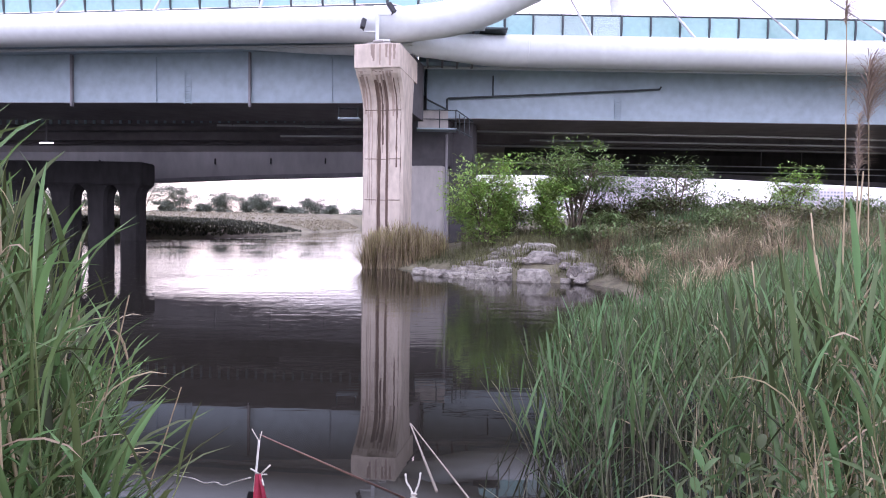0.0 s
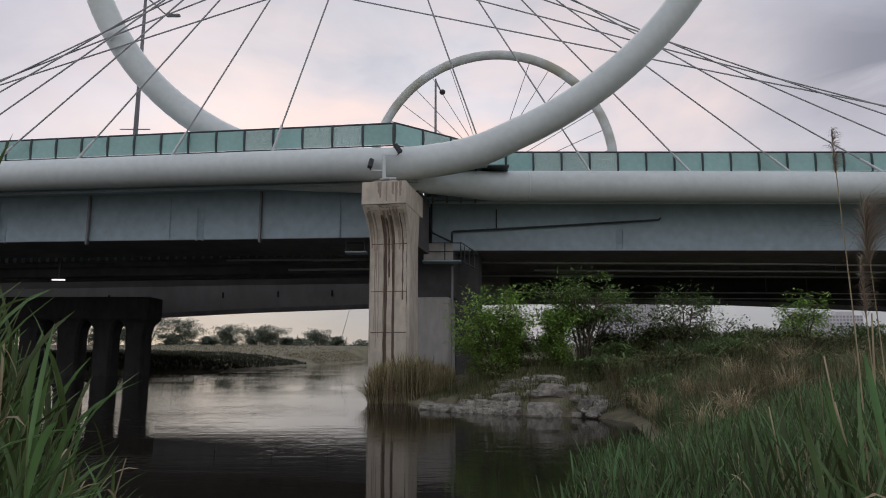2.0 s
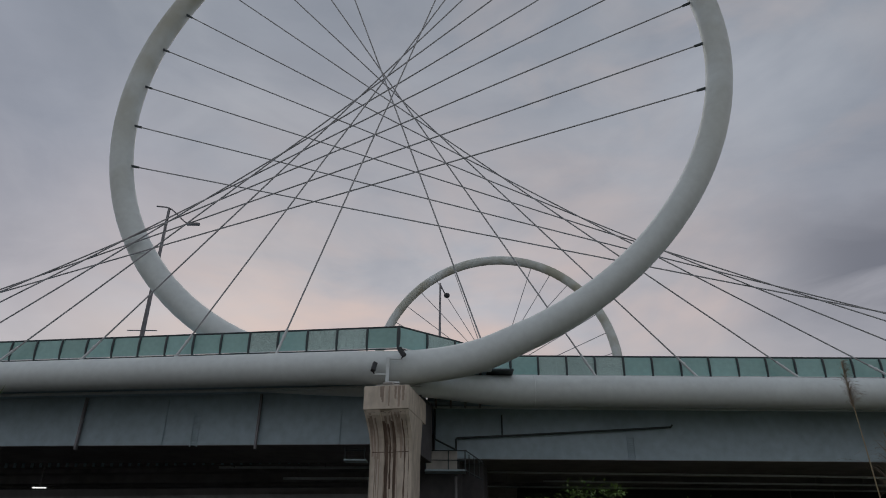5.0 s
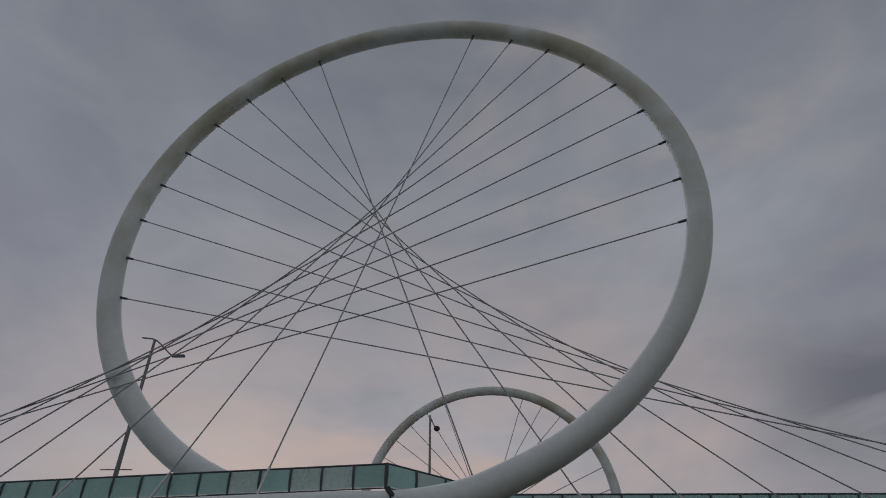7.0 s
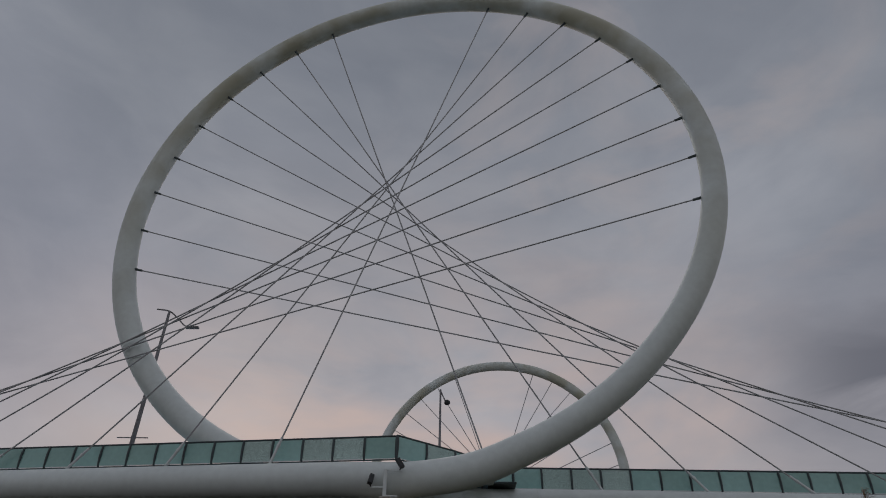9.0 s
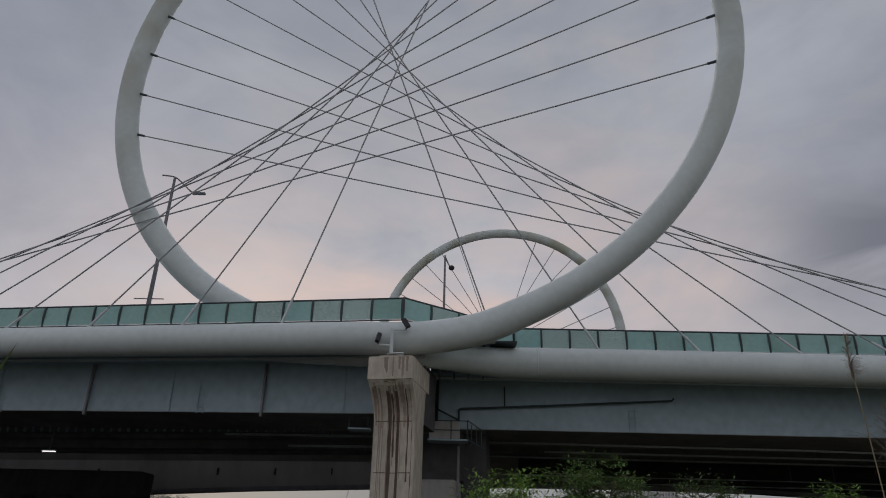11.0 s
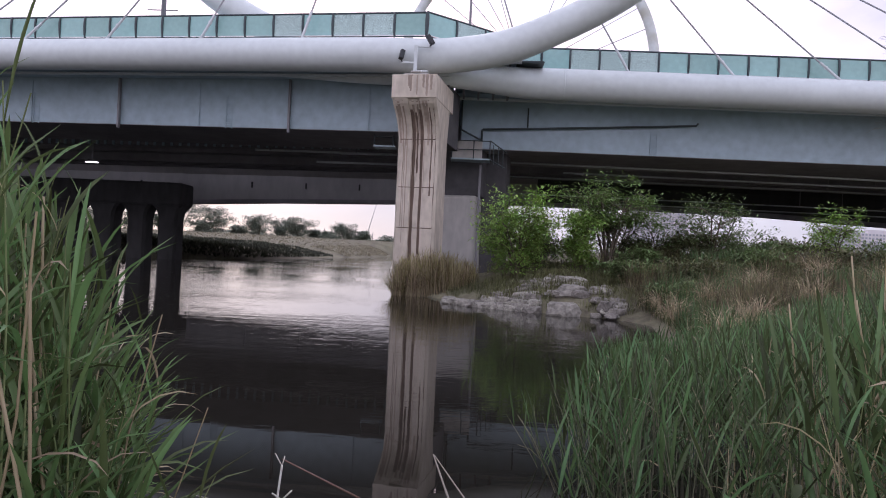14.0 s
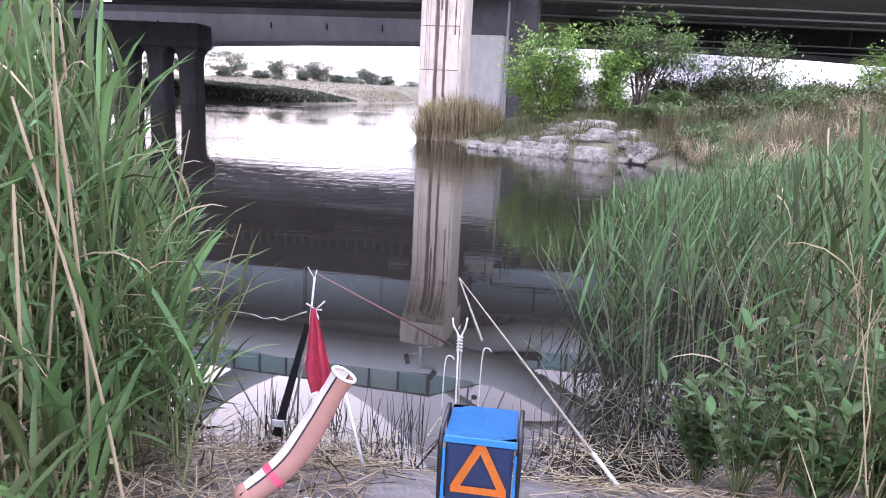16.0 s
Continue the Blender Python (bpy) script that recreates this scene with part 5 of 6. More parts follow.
for i, (a, b) in enumerate((((1.72, 3.0, 1.55), (1.98, 3.1, 0.3)), ((2.05, 3.2, 1.95), (1.88, 3.1, 0.3)), ((2.02, 3.0, 1.35), (1.62, 3.0, 0.75)), ((1.86, 3.3, 1.75), (1.95, 3.2, 0.3)), ((2.2, 3.1, 1.7), (1.9, 3.2, 1.0)), ((1.62, 3.4, 1.5), (1.7, 3.3, 0.3)))):
    st = thing("broken_cane", "bleached reed cane leaning among blue green reeds", "cane", group="bleached canes")
    tube("stalk", smooth_line([b, tuple((p + q) / 2 + 0.02 for p, q in zip(a, b)), a], 5), list(np.linspace(0.007, 0.004, 11)), M_DRY, st, 6)
plume_reed("plume_reed", (-2.0, 2.6, 0.2), (-1.95, 2.6, 1.85), 0.3, 85, "dry plume reed with a drooping head in the reeds", 0.12)

# ------------------------------------------------------------------ bank grass


def grass(seed, feet, hmin, hmax, width, mat, name, label, lean=0.35, droop=0.6, segs=3, clump=3):
    g = np.random.default_rng(seed)
    B = np.repeat(feet, clump, 0) + np.concatenate([g.normal(0, 0.06, (len(feet) * clump, 2)), np.zeros((len(feet) * clump, 1))], 1)
    n = len(B)
    V = ribbon_mesh("g", B, g.uniform(0, 6.28, n), g.uniform(hmin, hmax, n), width * g.uniform(0.6, 1.3, n), np.abs(g.normal(0, lean, n)), g.uniform(0, droop, n), mat, segs=segs, fold=0.15)
    return stuff(name, [V], mat, label, "grass")


def right_bank(x, y):
    return (x > shore_right(y) + 0.35) & (x < 1.9 + 0.78 * y)


rocky = lambda x, y: ~((y > 18.6) & (y < 24.6) & (x < 5.3 - 0.28 * (y - 19)))
grass(101, scatter(102, 9000, 3.0, 26, 9, 27, lambda x, y: right_bank(x, y) & rocky(x, y) & (x > 0.27 * y)), 0.3, 0.75, 0.016, M_GRASS, "bank_grass", "tall green and tan grass on the river bank")
grass(103, scatter(104, 5200, 5.0, 28, 12, 29, lambda x, y: right_bank(x, y) & rocky(x, y) & (np.sin(x * 0.8 + y * 0.5) + np.sin(y * 1.1 - x * 0.3) > 0.0)), 0.55, 1.15, 0.014, M_TAN, "dry_grass", "tan dry grass with seed heads on the slope")
grass(112, scatter(113, 5200, 4.0, 26, 10, 26, lambda x, y: right_bank(x, y) & rocky(x, y) & (x > 0.27 * y) & (np.sin(x * 1.3 - y * 0.7) + np.sin(y * 0.9 + x * 0.5) > 0.2)), 0.5, 1.05, 0.018, M_REED_B, "bank_grass", "grey green tufts of tall grass on the slope")
f4 = scatter(105, 800, 3.2, 13, 7.5, 16, lambda x, y: right_bank(x, y) & (x < 2.0 + 0.8 * y))
reeds(106, f4, reed_top(f4, np.random.default_rng(107), 0.3), 0.4, 0.022, 6, 0.12, M_REED_B, M_STEM, "reed_bed", "grey green reeds farther along the bank", tip_up=0.3, droop=(0.2, 0.9))
grass(108, scatter(109, 2600, 1.0, 24, 24, 36, lambda x, y: (x > shore_right(y) + 0.8)), 0.35, 0.9, 0.016, M_GRASS, "bank_grass", "rough green grass under the bridge edge")
grass(110, scatter(111, 2600, -0.8, 5.6, 19.4, 25.6, lambda x, y: (x > shore_right(y) + 0.25) & (np.sin(x * 2.7 + y) + np.sin(y * 3.1 - x) > -0.6)), 0.1, 0.4, 0.014, M_GRASS, "bank_grass", "short grass between the bank stones")
# reed clump in front of the pier
g = np.random.default_rng(121)
n = 520
px_, py_ = g.uniform(-2.75, 0.35, n), g.uniform(25.3, 27.3, n)
fc = np.stack([px_, py_, np.full(n, -0.05)], 1)
hc = (1.75 - 0.55 * np.abs(px_ + 1.3) / 1.6) * g.uniform(0.7, 1.1, n)
reeds(122, fc, hc, 0.6, 0.026, 5, 0.16, M_CLUMP, M_CLUMP, "reed_clump", "rusty green reed clump growing at the pier foot", droop=(0.3, 1.2))
bs = np.stack([g.uniform(-2.8, -2.2, 160), g.uniform(25.3, 26.5, 160), np.zeros(160)], 1)
stuff("reed_fringe", [ribbon_mesh("f", bs, g.normal(math.pi, 0.6, 160), g.uniform(0.6, 1.3, 160), np.full(160, 0.018), g.uniform(0.2, 0.7, 160), g.uniform(0.3, 1.3, 160), M_CLUMP)], M_CLUMP, "bent rusty reeds hanging over the water", "reeds")

# straw stems in the clump
n = 330
sx, sy = g.uniform(-2.75, 0.3, n), g.uniform(25.2, 26.6, n)
sb = np.stack([sx, sy, np.zeros(n)], 1)
st_ = sb + np.stack([g.normal(0, 0.16, n), g.normal(0, 0.1, n), (1.75 - 0.5 * np.abs(sx + 1.3) / 1.6) * g.uniform(0.55, 1.1, n)], 1)
stuff("straw_stems", [stem_mesh(sb, st_, np.full(n, 0.016), np.full(n, 0.006), None, 2)], M_DRY, "pale straw stems standing in the reed clump", "reeds")


def tussock(x, y, h, seed):
    """A collapsed tuft of dry grass."""
    g = np.random.default_rng(seed)
    n = 150
    z = float(ground_height(x, y))
    b = np.array([x, y, z + h * 0.35]) + g.normal(0, 1, (n, 3)) * [0.13, 0.1, 0.05]
    V = ribbon_mesh("t", b, g.uniform(0, 6.28, n), h * g.uniform(0.5, 1.1, n), np.full(n, 0.012), g.uniform(0.1, 0.9, n), g.uniform(0.8, 2.4, n), M_DRY, segs=5)
    s = stem_mesh(np.tile([x, y, z], (20, 1)) + g.normal(0, 0.08, (20, 3)) * [1, 1, 0], np.tile([x, y, z + h], (20, 1)) + g.normal(0, 0.2, (20, 3)) * [1, 1, 0.6], np.full(20, 0.005), np.full(20, 0.002))
    ob = stuff("dry_tussock", [V, s], M_DRY, "collapsed tan tussock of dry grass on the bank", "grass")
    return tagged(ob, group="dry tussocks")


for k, (x, y, h) in enumerate(((4.7, 12.2, 0.8), (5.6, 13.0, 0.9), (3.3, 9.6, 0.7), (7.4, 14.5, 0.9), (5.2, 10.4, 0.8), (6.5, 11.6, 0.8), (8.6, 13.2, 0.9), (4.9, 15.8, 0.9), (6.2, 17.2, 0.9), (9.8, 16.0, 1.0), (11.2, 15.0, 1.0), (7.9, 18.5, 1.0), (5.4, 18.6, 0.8), (10.3, 19.8, 1.0), (12.9, 18.2, 1.0))):
    tussock(x, y, h, 900 + k)

# ------------------------------------------------------------------ bank stones


def stone(seed, size):
    """A worn slab with broken faces: a ball cut by tilted planes, then roughened."""
    bm = bmesh.new()
    bmesh.ops.create_icosphere(bm, subdivisions=3, radius=1)
    g = random.Random(seed)
    off = Vector((g.uniform(0, 50), g.uniform(0, 50), 0))
    cuts = [(Vector((g.uniform(-0.25, 0.25), g.uniform(-0.25, 0.25), 1)).normalized(), g.uniform(0.62, 0.8))]
    for k in range(7):
        a = 6.283 * (k + g.uniform(-0.3, 0.3)) / 7
        cuts.append((Vector((math.cos(a), math.sin(a), g.uniform(-0.15, 0.5))).normalized(), g.uniform(0.66, 0.95)))
    for v in bm.verts:
        c = v.co.normalized()
        r = min([1.15] + [d / max(c.dot(n), 1e-3) for n, d in cuts if c.dot(n) > 0])
        q = c * r * (1 + 0.07 * noise.noise(c * 2.6 + off) + 0.035 * noise.noise(c * 6.0 + off))
        v.co = Vector((q.x * size[0], q.y * size[1], q.z * size[2]))
    me = bpy.data.meshes.new("stone")
    bm.to_mesh(me)
    bm.free()
    me.materials.append(M_ROCK)
    return me


stone_meshes = [stone(i, (0.60, 0.48, 0.36)) for i in range(9)]


def lay_stone(x, y, s, i, sink=0.35, turn=None, flat=1.0):
    ob = new("bank_stone", stone_meshes[i % 9])
    g = random.Random(i * 7 + 3)
    z = max(float(ground_height(x, y)), 0.0) + 0.30 * s * flat * (1 - 2 * sink) * 0.8
    ob.matrix_world = Matrix.LocRotScale((x, y, z), Euler((g.uniform(-0.15, 0.15), g.uniform(-0.15, 0.15), g.uniform(0, 6.28) if turn is None else turn)), (s * g.uniform(0.85, 1.2), s * g.uniform(0.8, 1.1), s * flat * g.uniform(0.8, 1.1)))
    tagged(ob, "pale weathered boulder set in the river bank" if s > 0.8 else "pale weathered stone on the river bank", "stone", "bank stones")


lay_stone(3.05, 20.2, 1.02, 0, 0.22, 0.1, 0.95)
lay_stone(3.35, 21.3, 0.95, 1, 0.3, 0.3, 0.7)
lay_stone(3.55, 22.2, 0.9, 2, 0.35, 0.0, 0.6)
lay_stone(4.2, 20.0, 0.62, 3, 0.3)
g = random.Random(5)
for k in range(170):
    u = g.random() ** 0.8
    x = 4.7 - 5.3 * u + g.uniform(-0.1, 0.1)
    row = g.choice((0.05, 0.25, 0.5, 0.8, 1.1, 1.5, 1.9)) if u < 0.75 else g.choice((0.05, 0.3, 0.5))
    y = float(np.interp(x, [-0.3, 0.1, 1.3, 3.3, 4.6], [22.7, 22.1, 21.1, 20.0, 19.4])) + row
    if abs(x - 3.05) < 0.75 and row < 0.9:
        continue
    lay_stone(x, y, g.uniform(0.26, 0.68) * (1 - 0.10 * row), 4 + k, 0.3, None, 0.8)

# stones that climb the slope above the boulders, with gaps for grass
for k in range(70):
    v = g.random() ** 1.3
    x = 3.0 - 1.3 * (1 - v) + g.uniform(-0.9, 0.75)
    y = 21.7 + 2.1 * v + g.uniform(-0.2, 0.2)
    lay_stone(x, y, g.uniform(0.14, 0.42), 300 + k, 0.36, None, 0.65)

grass(305, scatter(306, 260, 1.2, 4.4, 21.3, 24.4, lambda x, y: ground_height(x, y) > 0.1), 0.12, 0.38, 0.02, M_GRASS, "bank_grass", "short green grass between the bank stones", 0.5, 0.8, 2, 3)

# ------------------------------------------------------------------ trees


def tree(name, foot, h, spread, n_leaf, leaf, seed, mat, label, base=0.25, trunks=3, layers=False, category="tree"):
    """Trunks that fork into limbs, with leaves in uneven clumps at the limbs' ends."""
    g = np.random.default_rng(seed)
    root = thing(name, label, category, foot)
    tips, wood = [], []
    for k in range(trunks):
        a = g.uniform(0, 6.28)
        p0 = np.array([g.normal(0, 0.05), g.normal(0, 0.05), -0.1])
        p1 = p0 + np.array([math.cos(a) * spread * 0.12, math.sin(a) * spread * 0.12, h * 0.35])
        p2 = p1 + np.array([math.cos(a) * spread * 0.2, math.sin(a) * spread * 0.2, h * 0.38])
        r = 0.012 * h + 0.01
        wood.append((smooth_line([p0, p1, p2], 4), r))
        for j in range(6):
            s = g.uniform(0.35, 1)
            q = p0 + (p1 - p0) * min(1, s * 2) + (p2 - p1) * max(0, s * 2 - 1)
            b = g.uniform(0, 6.28)
            L = spread * g.uniform(0.3, 0.62)
            rise = g.uniform(0.02, 0.25) * h if not layers else g.uniform(-0.02, 0.10) * h
            e = q + np.array([math.cos(b) * L, math.sin(b) * L, rise])
            wood.append((smooth_line([q, (q + e) / 2 + [0, 0, 0.05 * h], e], 3), r * 0.45))
            tips += [e, (q + e) / 2 + [0, 0, 0.05 * h], q + (e - q) * 0.75]
        tips.append(p2 + [0, 0, h * 0.15])
        if not layers:
            for j in range(4):
                b = g.uniform(0, 6.28)
                tips.append(p0 + [math.cos(b) * spread * 0.28, math.sin(b) * spread * 0.28, h * g.uniform(0.12, 0.4)])
    tips = np.array(tips)
    tips[:, 2] = np.maximum(tips[:, 2], h * base)
    V, F = [], []
    for line, r in wood:
        v, f = sweep(line, list(np.linspace(r, r * 0.4, len(line))), 6, False)
        V.append(np.array(v))
        F.append(np.array(f))
    o, FF = 0, []
    for v, f in zip(V, F):
        FF.append(f + o)
        o += len(v)
    part("trunk", quick_mesh("trunk", np.concatenate(V), np.concatenate(FF), M_BARK, True), M_BARK, root)
    i = g.integers(0, len(tips), n_leaf)
    sig = np.array([0.15, 0.15, 0.05 if layers else 0.10]) * np.array([spread, spread, h])
    P = tips[i] + np.clip(g.normal(0, 1, (n_leaf, 3)), -1.35, 1.35) * sig * g.uniform(0.4, 1.15, (len(tips), 1))[i]
    P[:, 2] = np.clip(P[:, 2], h * base * 0.6, h * 1.04)
    V = ribbon_mesh("t", P, g.uniform(0, 6.28, n_leaf), leaf * g.uniform(0.6, 1.3, n_leaf), leaf * 0.45 * g.uniform(0.7, 1.2, n_leaf), g.uniform(0.6, 1.9, n_leaf), g.uniform(0, 0.9, n_leaf), mat, segs=2, fold=0.15, taper_base=0.3)
    stuff("crown", [V], mat, "", "", root)
    return root


def at_ground(x, y):
    return (x, y, float(ground_height(x, y)) - 0.03)


tree("bank_tree", at_ground(1.9, 25.6), 3.5, 2.3, 8000, 0.19, 201, M_TREE, "bright green young tree on the bank beside the pier", base=0.1, trunks=5)
tree("bank_tree", at_ground(5.4, 26.0), 4.1, 2.8, 5600, 0.17, 217, M_TREE3, "tall open tree with layered branches on the bank", base=0.5, trunks=6, layers=True)
tree("bank_tree", at_ground(5.9, 26.6), 3.0, 2.0, 1800, 0.15, 211, M_TREE2, "thin grey green tree below the tall crown", base=0.3, trunks=4)
tree("bank_shrub", at_ground(4.3, 25.4), 2.5, 1.5, 4200, 0.19, 203, M_TREE, "light green shrub below the tall tree", base=0.12, trunks=4, category="shrub")
tree("bank_tree", at_ground(7.6, 26.5), 2.1, 2.3, 2200, 0.16, 204, M_TREE2, "thin dull green tree with gaps in its crown", base=0.25)
tree("bank_tree", at_ground(9.4, 26), 3.0, 2.4, 3400, 0.16, 205, M_TREE2, "loose grey green tree on the slope", base=0.2, trunks=4)
tree("bank_tree", at_ground(10.6, 26.5), 1.9, 1.9, 2200, 0.16, 206, M_TREE2, "small dark tree on the slope", base=0.2)
tree("bank_tree", at_ground(13.6, 25.4), 2.7, 1.4, 2400, 0.16, 207, M_TREE, "rounded green tree on the slope", base=0.2, trunks=4)
tree("bank_tree", at_ground(16, 26), 1.6, 2.2, 2600, 0.16, 208, M_TREE2, "low dull green tree on the slope", base=0.2, trunks=4)
tree("bank_shrub", at_ground(6.1, 24.0), 1.2, 1.5, 2600, 0.16, 209, M_TREE2, "dark round shrub above the stones", base=0.1, trunks=4, category="shrub")
for i, (x, y, s) in enumerate(((8.3, 26, 1.5), (10.8, 25.5, 1.4), (12.8, 26.2, 1.6), (15.8, 26, 1.5), (2.9, 28.2, 1.9), (19.5, 27, 1.6), (7.2, 26.6, 1.3), (5.6, 22.4, 0.9), (7.4, 21.4, 1.0), (9.6, 22.2, 1.1), (12.2, 21.5, 1.2), (6.7, 19.2, 0.8), (11.0, 18.8, 1.0))):
    tree("bank_shrub", at_ground(x, y), s, 1.9, 2600, 0.17, 220 + i, M_TREE2 if i % 2 else M_GRASS, "scrubby green bush among the bank grass", base=0.08, trunks=4, category="shrub")

# far bank: scrub, tan field, row of trees
def far_patch(seed, n, x0, x1, y0, y1, hmin, hmax, w, mat, name, label, keep):
    return grass(seed, scatter(seed + 1, n, x0, x1, y0, y1, keep), hmin, hmax, w, mat, name, label, 0.5, 0.8, 2, 2)


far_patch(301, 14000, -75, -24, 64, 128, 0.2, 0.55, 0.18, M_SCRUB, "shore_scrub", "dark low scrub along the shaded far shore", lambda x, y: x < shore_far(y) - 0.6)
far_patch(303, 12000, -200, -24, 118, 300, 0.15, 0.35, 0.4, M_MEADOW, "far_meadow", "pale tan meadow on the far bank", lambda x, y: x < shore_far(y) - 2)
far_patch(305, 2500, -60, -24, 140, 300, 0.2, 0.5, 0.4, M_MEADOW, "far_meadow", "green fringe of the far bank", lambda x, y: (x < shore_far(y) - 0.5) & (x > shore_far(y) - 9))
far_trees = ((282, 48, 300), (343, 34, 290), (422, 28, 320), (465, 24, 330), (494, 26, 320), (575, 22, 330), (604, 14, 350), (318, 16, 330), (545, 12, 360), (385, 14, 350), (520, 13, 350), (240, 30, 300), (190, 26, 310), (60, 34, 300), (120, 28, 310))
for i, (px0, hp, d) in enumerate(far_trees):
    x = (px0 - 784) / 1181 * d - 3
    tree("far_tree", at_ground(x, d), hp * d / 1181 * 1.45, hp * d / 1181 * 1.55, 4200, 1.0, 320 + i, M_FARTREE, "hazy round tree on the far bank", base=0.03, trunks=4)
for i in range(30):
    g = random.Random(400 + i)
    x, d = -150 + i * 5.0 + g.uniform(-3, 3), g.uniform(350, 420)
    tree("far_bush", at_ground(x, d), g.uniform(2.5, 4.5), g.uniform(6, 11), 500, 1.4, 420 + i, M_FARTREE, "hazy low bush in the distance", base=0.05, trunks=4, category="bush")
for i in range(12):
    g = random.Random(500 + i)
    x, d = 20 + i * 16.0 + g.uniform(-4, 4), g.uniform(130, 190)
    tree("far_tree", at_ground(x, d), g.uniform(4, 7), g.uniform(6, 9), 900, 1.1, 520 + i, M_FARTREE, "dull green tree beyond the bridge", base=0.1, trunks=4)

# ------------------------------------------------------------------ apartment towers
# wall tone set light, with distance haze mixed into the colour
M_TOWER = material("pale_tower_render", (0.62, 0.59, 0.60), rough=0.9, scale=0.2, vary=0.05, bump=0.0, coarse=0.05)
M_WINDOW = material("far_window_glass", (0.34, 0.36, 0.40), rough=0.2, scale=0.3, vary=0.2, bump=0.0, object_vary=0.2)


def tower(at, w, h, d, cols, rows, label, ribs):
    ob = thing("apartment_tower", label, "building", at, group="apartment towers")
    bm = bmesh.new()
    box(bm, (-w / 2, 0, 0), (w / 2, d, h))
    box(bm, (-w / 4, 3, h), (w / 4, d - 3, h + 4))
    part("wall", bm, M_TOWER, ob)
    cw = w / cols
    if ribs:
        for c in range(cols + 1):
            bm = bmesh.new()
            box(bm, (-w / 2 + c * cw - 0.7, -1.2, 0), (-w / 2 + c * cw + 0.7, -0.003, h + 0.5))
            part("pilaster", bm, M_TOWER, ob)
    bm = bmesh.new()
    box(bm, (-cw * 0.28, -0.25, -0.95), (cw * 0.28, -0.004, 0.95))
    me = bpy.data.meshes.new("window")
    bm.to_mesh(me)
    bm.free()
    me.materials.append(M_WINDOW)
    for r in range(rows):
        for c in range(cols):
            win = new("window", me)
            win.parent = ob
            win.location = (-w / 2 + (c + 0.5) * cw, 0, (r + 0.6) * h / rows)
    return ob


tower((176, 700, 1), 22, 62, 16, 7, 18, "pale apartment tower with vertical pilasters beyond the trees", True)
tower((201, 700, 1), 24, 66, 16, 8, 18, "taller pale apartment tower with vertical pilasters beyond the trees", True)
tower((225, 720, 1), 14, 60, 16, 4, 17, "narrow pale apartment tower beyond the trees", True)
tower((384, 700, 1), 34, 45, 14, 9, 13, "pale apartment block with rows of windows", False)
tower((424, 705, 1), 36, 43, 14, 10, 12, "long pale apartment block with rows of windows", False)
tower((250, 900, 1), 30, 40, 14, 8, 11, "hazy distant apartment block", False)

# ------------------------------------------------------------------ fishing spot
M_BLUE = material("blue_canvas", (0.03, 0.19, 0.46), rough=0.75, scale=60, vary=0.2, bump=0.25, coarse=6, bump_distance=0.004)
M_NAVY = material("navy_canvas", (0.012, 0.025, 0.075), rough=0.8, scale=60, vary=0.25, bump=0.25, coarse=6, bump_distance=0.004)
M_ORANGE = material("orange_tape", (0.92, 0.27, 0.04), rough=0.55, scale=40, vary=0.12, bump=0.1, bump_distance=0.002)
M_FRAME = material("black_tube_steel", (0.02, 0.02, 0.022), rough=0.35, metal=0.3, scale=30, vary=0.2, bump=0.03)
M_RED = material("crimson_cloth", (0.60, 0.085, 0.14), rough=0.85, scale=25, vary=0.25, bump=0.3, coarse=5, bump_distance=0.01)
M_CREAM = material("cream_case_fabric", (0.60, 0.55, 0.50), rough=0.75, scale=14, vary=0.22, bump=0.5, coarse=2.5, bump_distance=0.01)
M_TERRA = material("terracotta_case_fabric", (0.36, 0.185, 0.145), rough=0.75, scale=14, vary=0.2, bump=0.2, coarse=2.5, bump_distance=0.01)
M_ROPE = material("pale_rope", (0.60, 0.58, 0.52), rough=0.9, scale=80, vary=0.25, bump=0.5, bump_distance=0.003)
M_ROD = material("rod_blank", (0.16, 0.09, 0.07), rough=0.35, scale=20, vary=0.25, bump=0.03)
M_BAMBOO = material("grey_bamboo", (0.30, 0.26, 0.21), rough=0.7, scale=25, vary=0.25, bump=0.2, bump_distance=0.003)
M_WHITEPOLE = material("white_pole", (0.66, 0.66, 0.64), rough=0.4, scale=20, vary=0.12, bump=0.05)
M_BAG = material("thin_plastic_bag", (0.70, 0.72, 0.74), rough=0.3, scale=15, vary=0.1, bump=0.4, bump_distance=0.01)

stool = thing("folding_stool", "blue canvas folding fishing stool with an orange warning triangle", "stool", (0.035, 2.05, 0.15), -4)
stool.scale = (0.91, 0.91, 0.91)
bm = bmesh.new()
rows = []
for j in range(9):
    v = j / 8
    sag = 0.018 * math.sin(math.pi * v)
    rows.append([bm.verts.new((x, -0.12 + 0.25 * v, 0.385 - sag * (1 - (x / 0.125) ** 2) + dz)) for x, dz in ((-0.125, 0), (-0.06, 0), (0, 0), (0.06, 0), (0.125, 0))])
for a, b in zip(rows, rows[1:]):
    for i in range(4):
        bm.faces.new((a[i], a[i + 1], b[i + 1], b[i]))
bmesh.ops.solidify(bm, geom=bm.faces[:], thickness=0.006)
part("seat", bm, M_BLUE, stool)
bm = bmesh.new()
box(bm, (-0.127, -0.128, 0.362), (0.127, -0.119, 0.389), 0.004)
part("front_flap", bm, M_BLUE, stool)
bm = bmesh.new()
box(bm, (-0.118, -0.112, 0.03), (0.118, 0.10, 0.352), 0.012)
part("bag", bm, M_NAVY, stool, "dark navy storage bag under the seat")
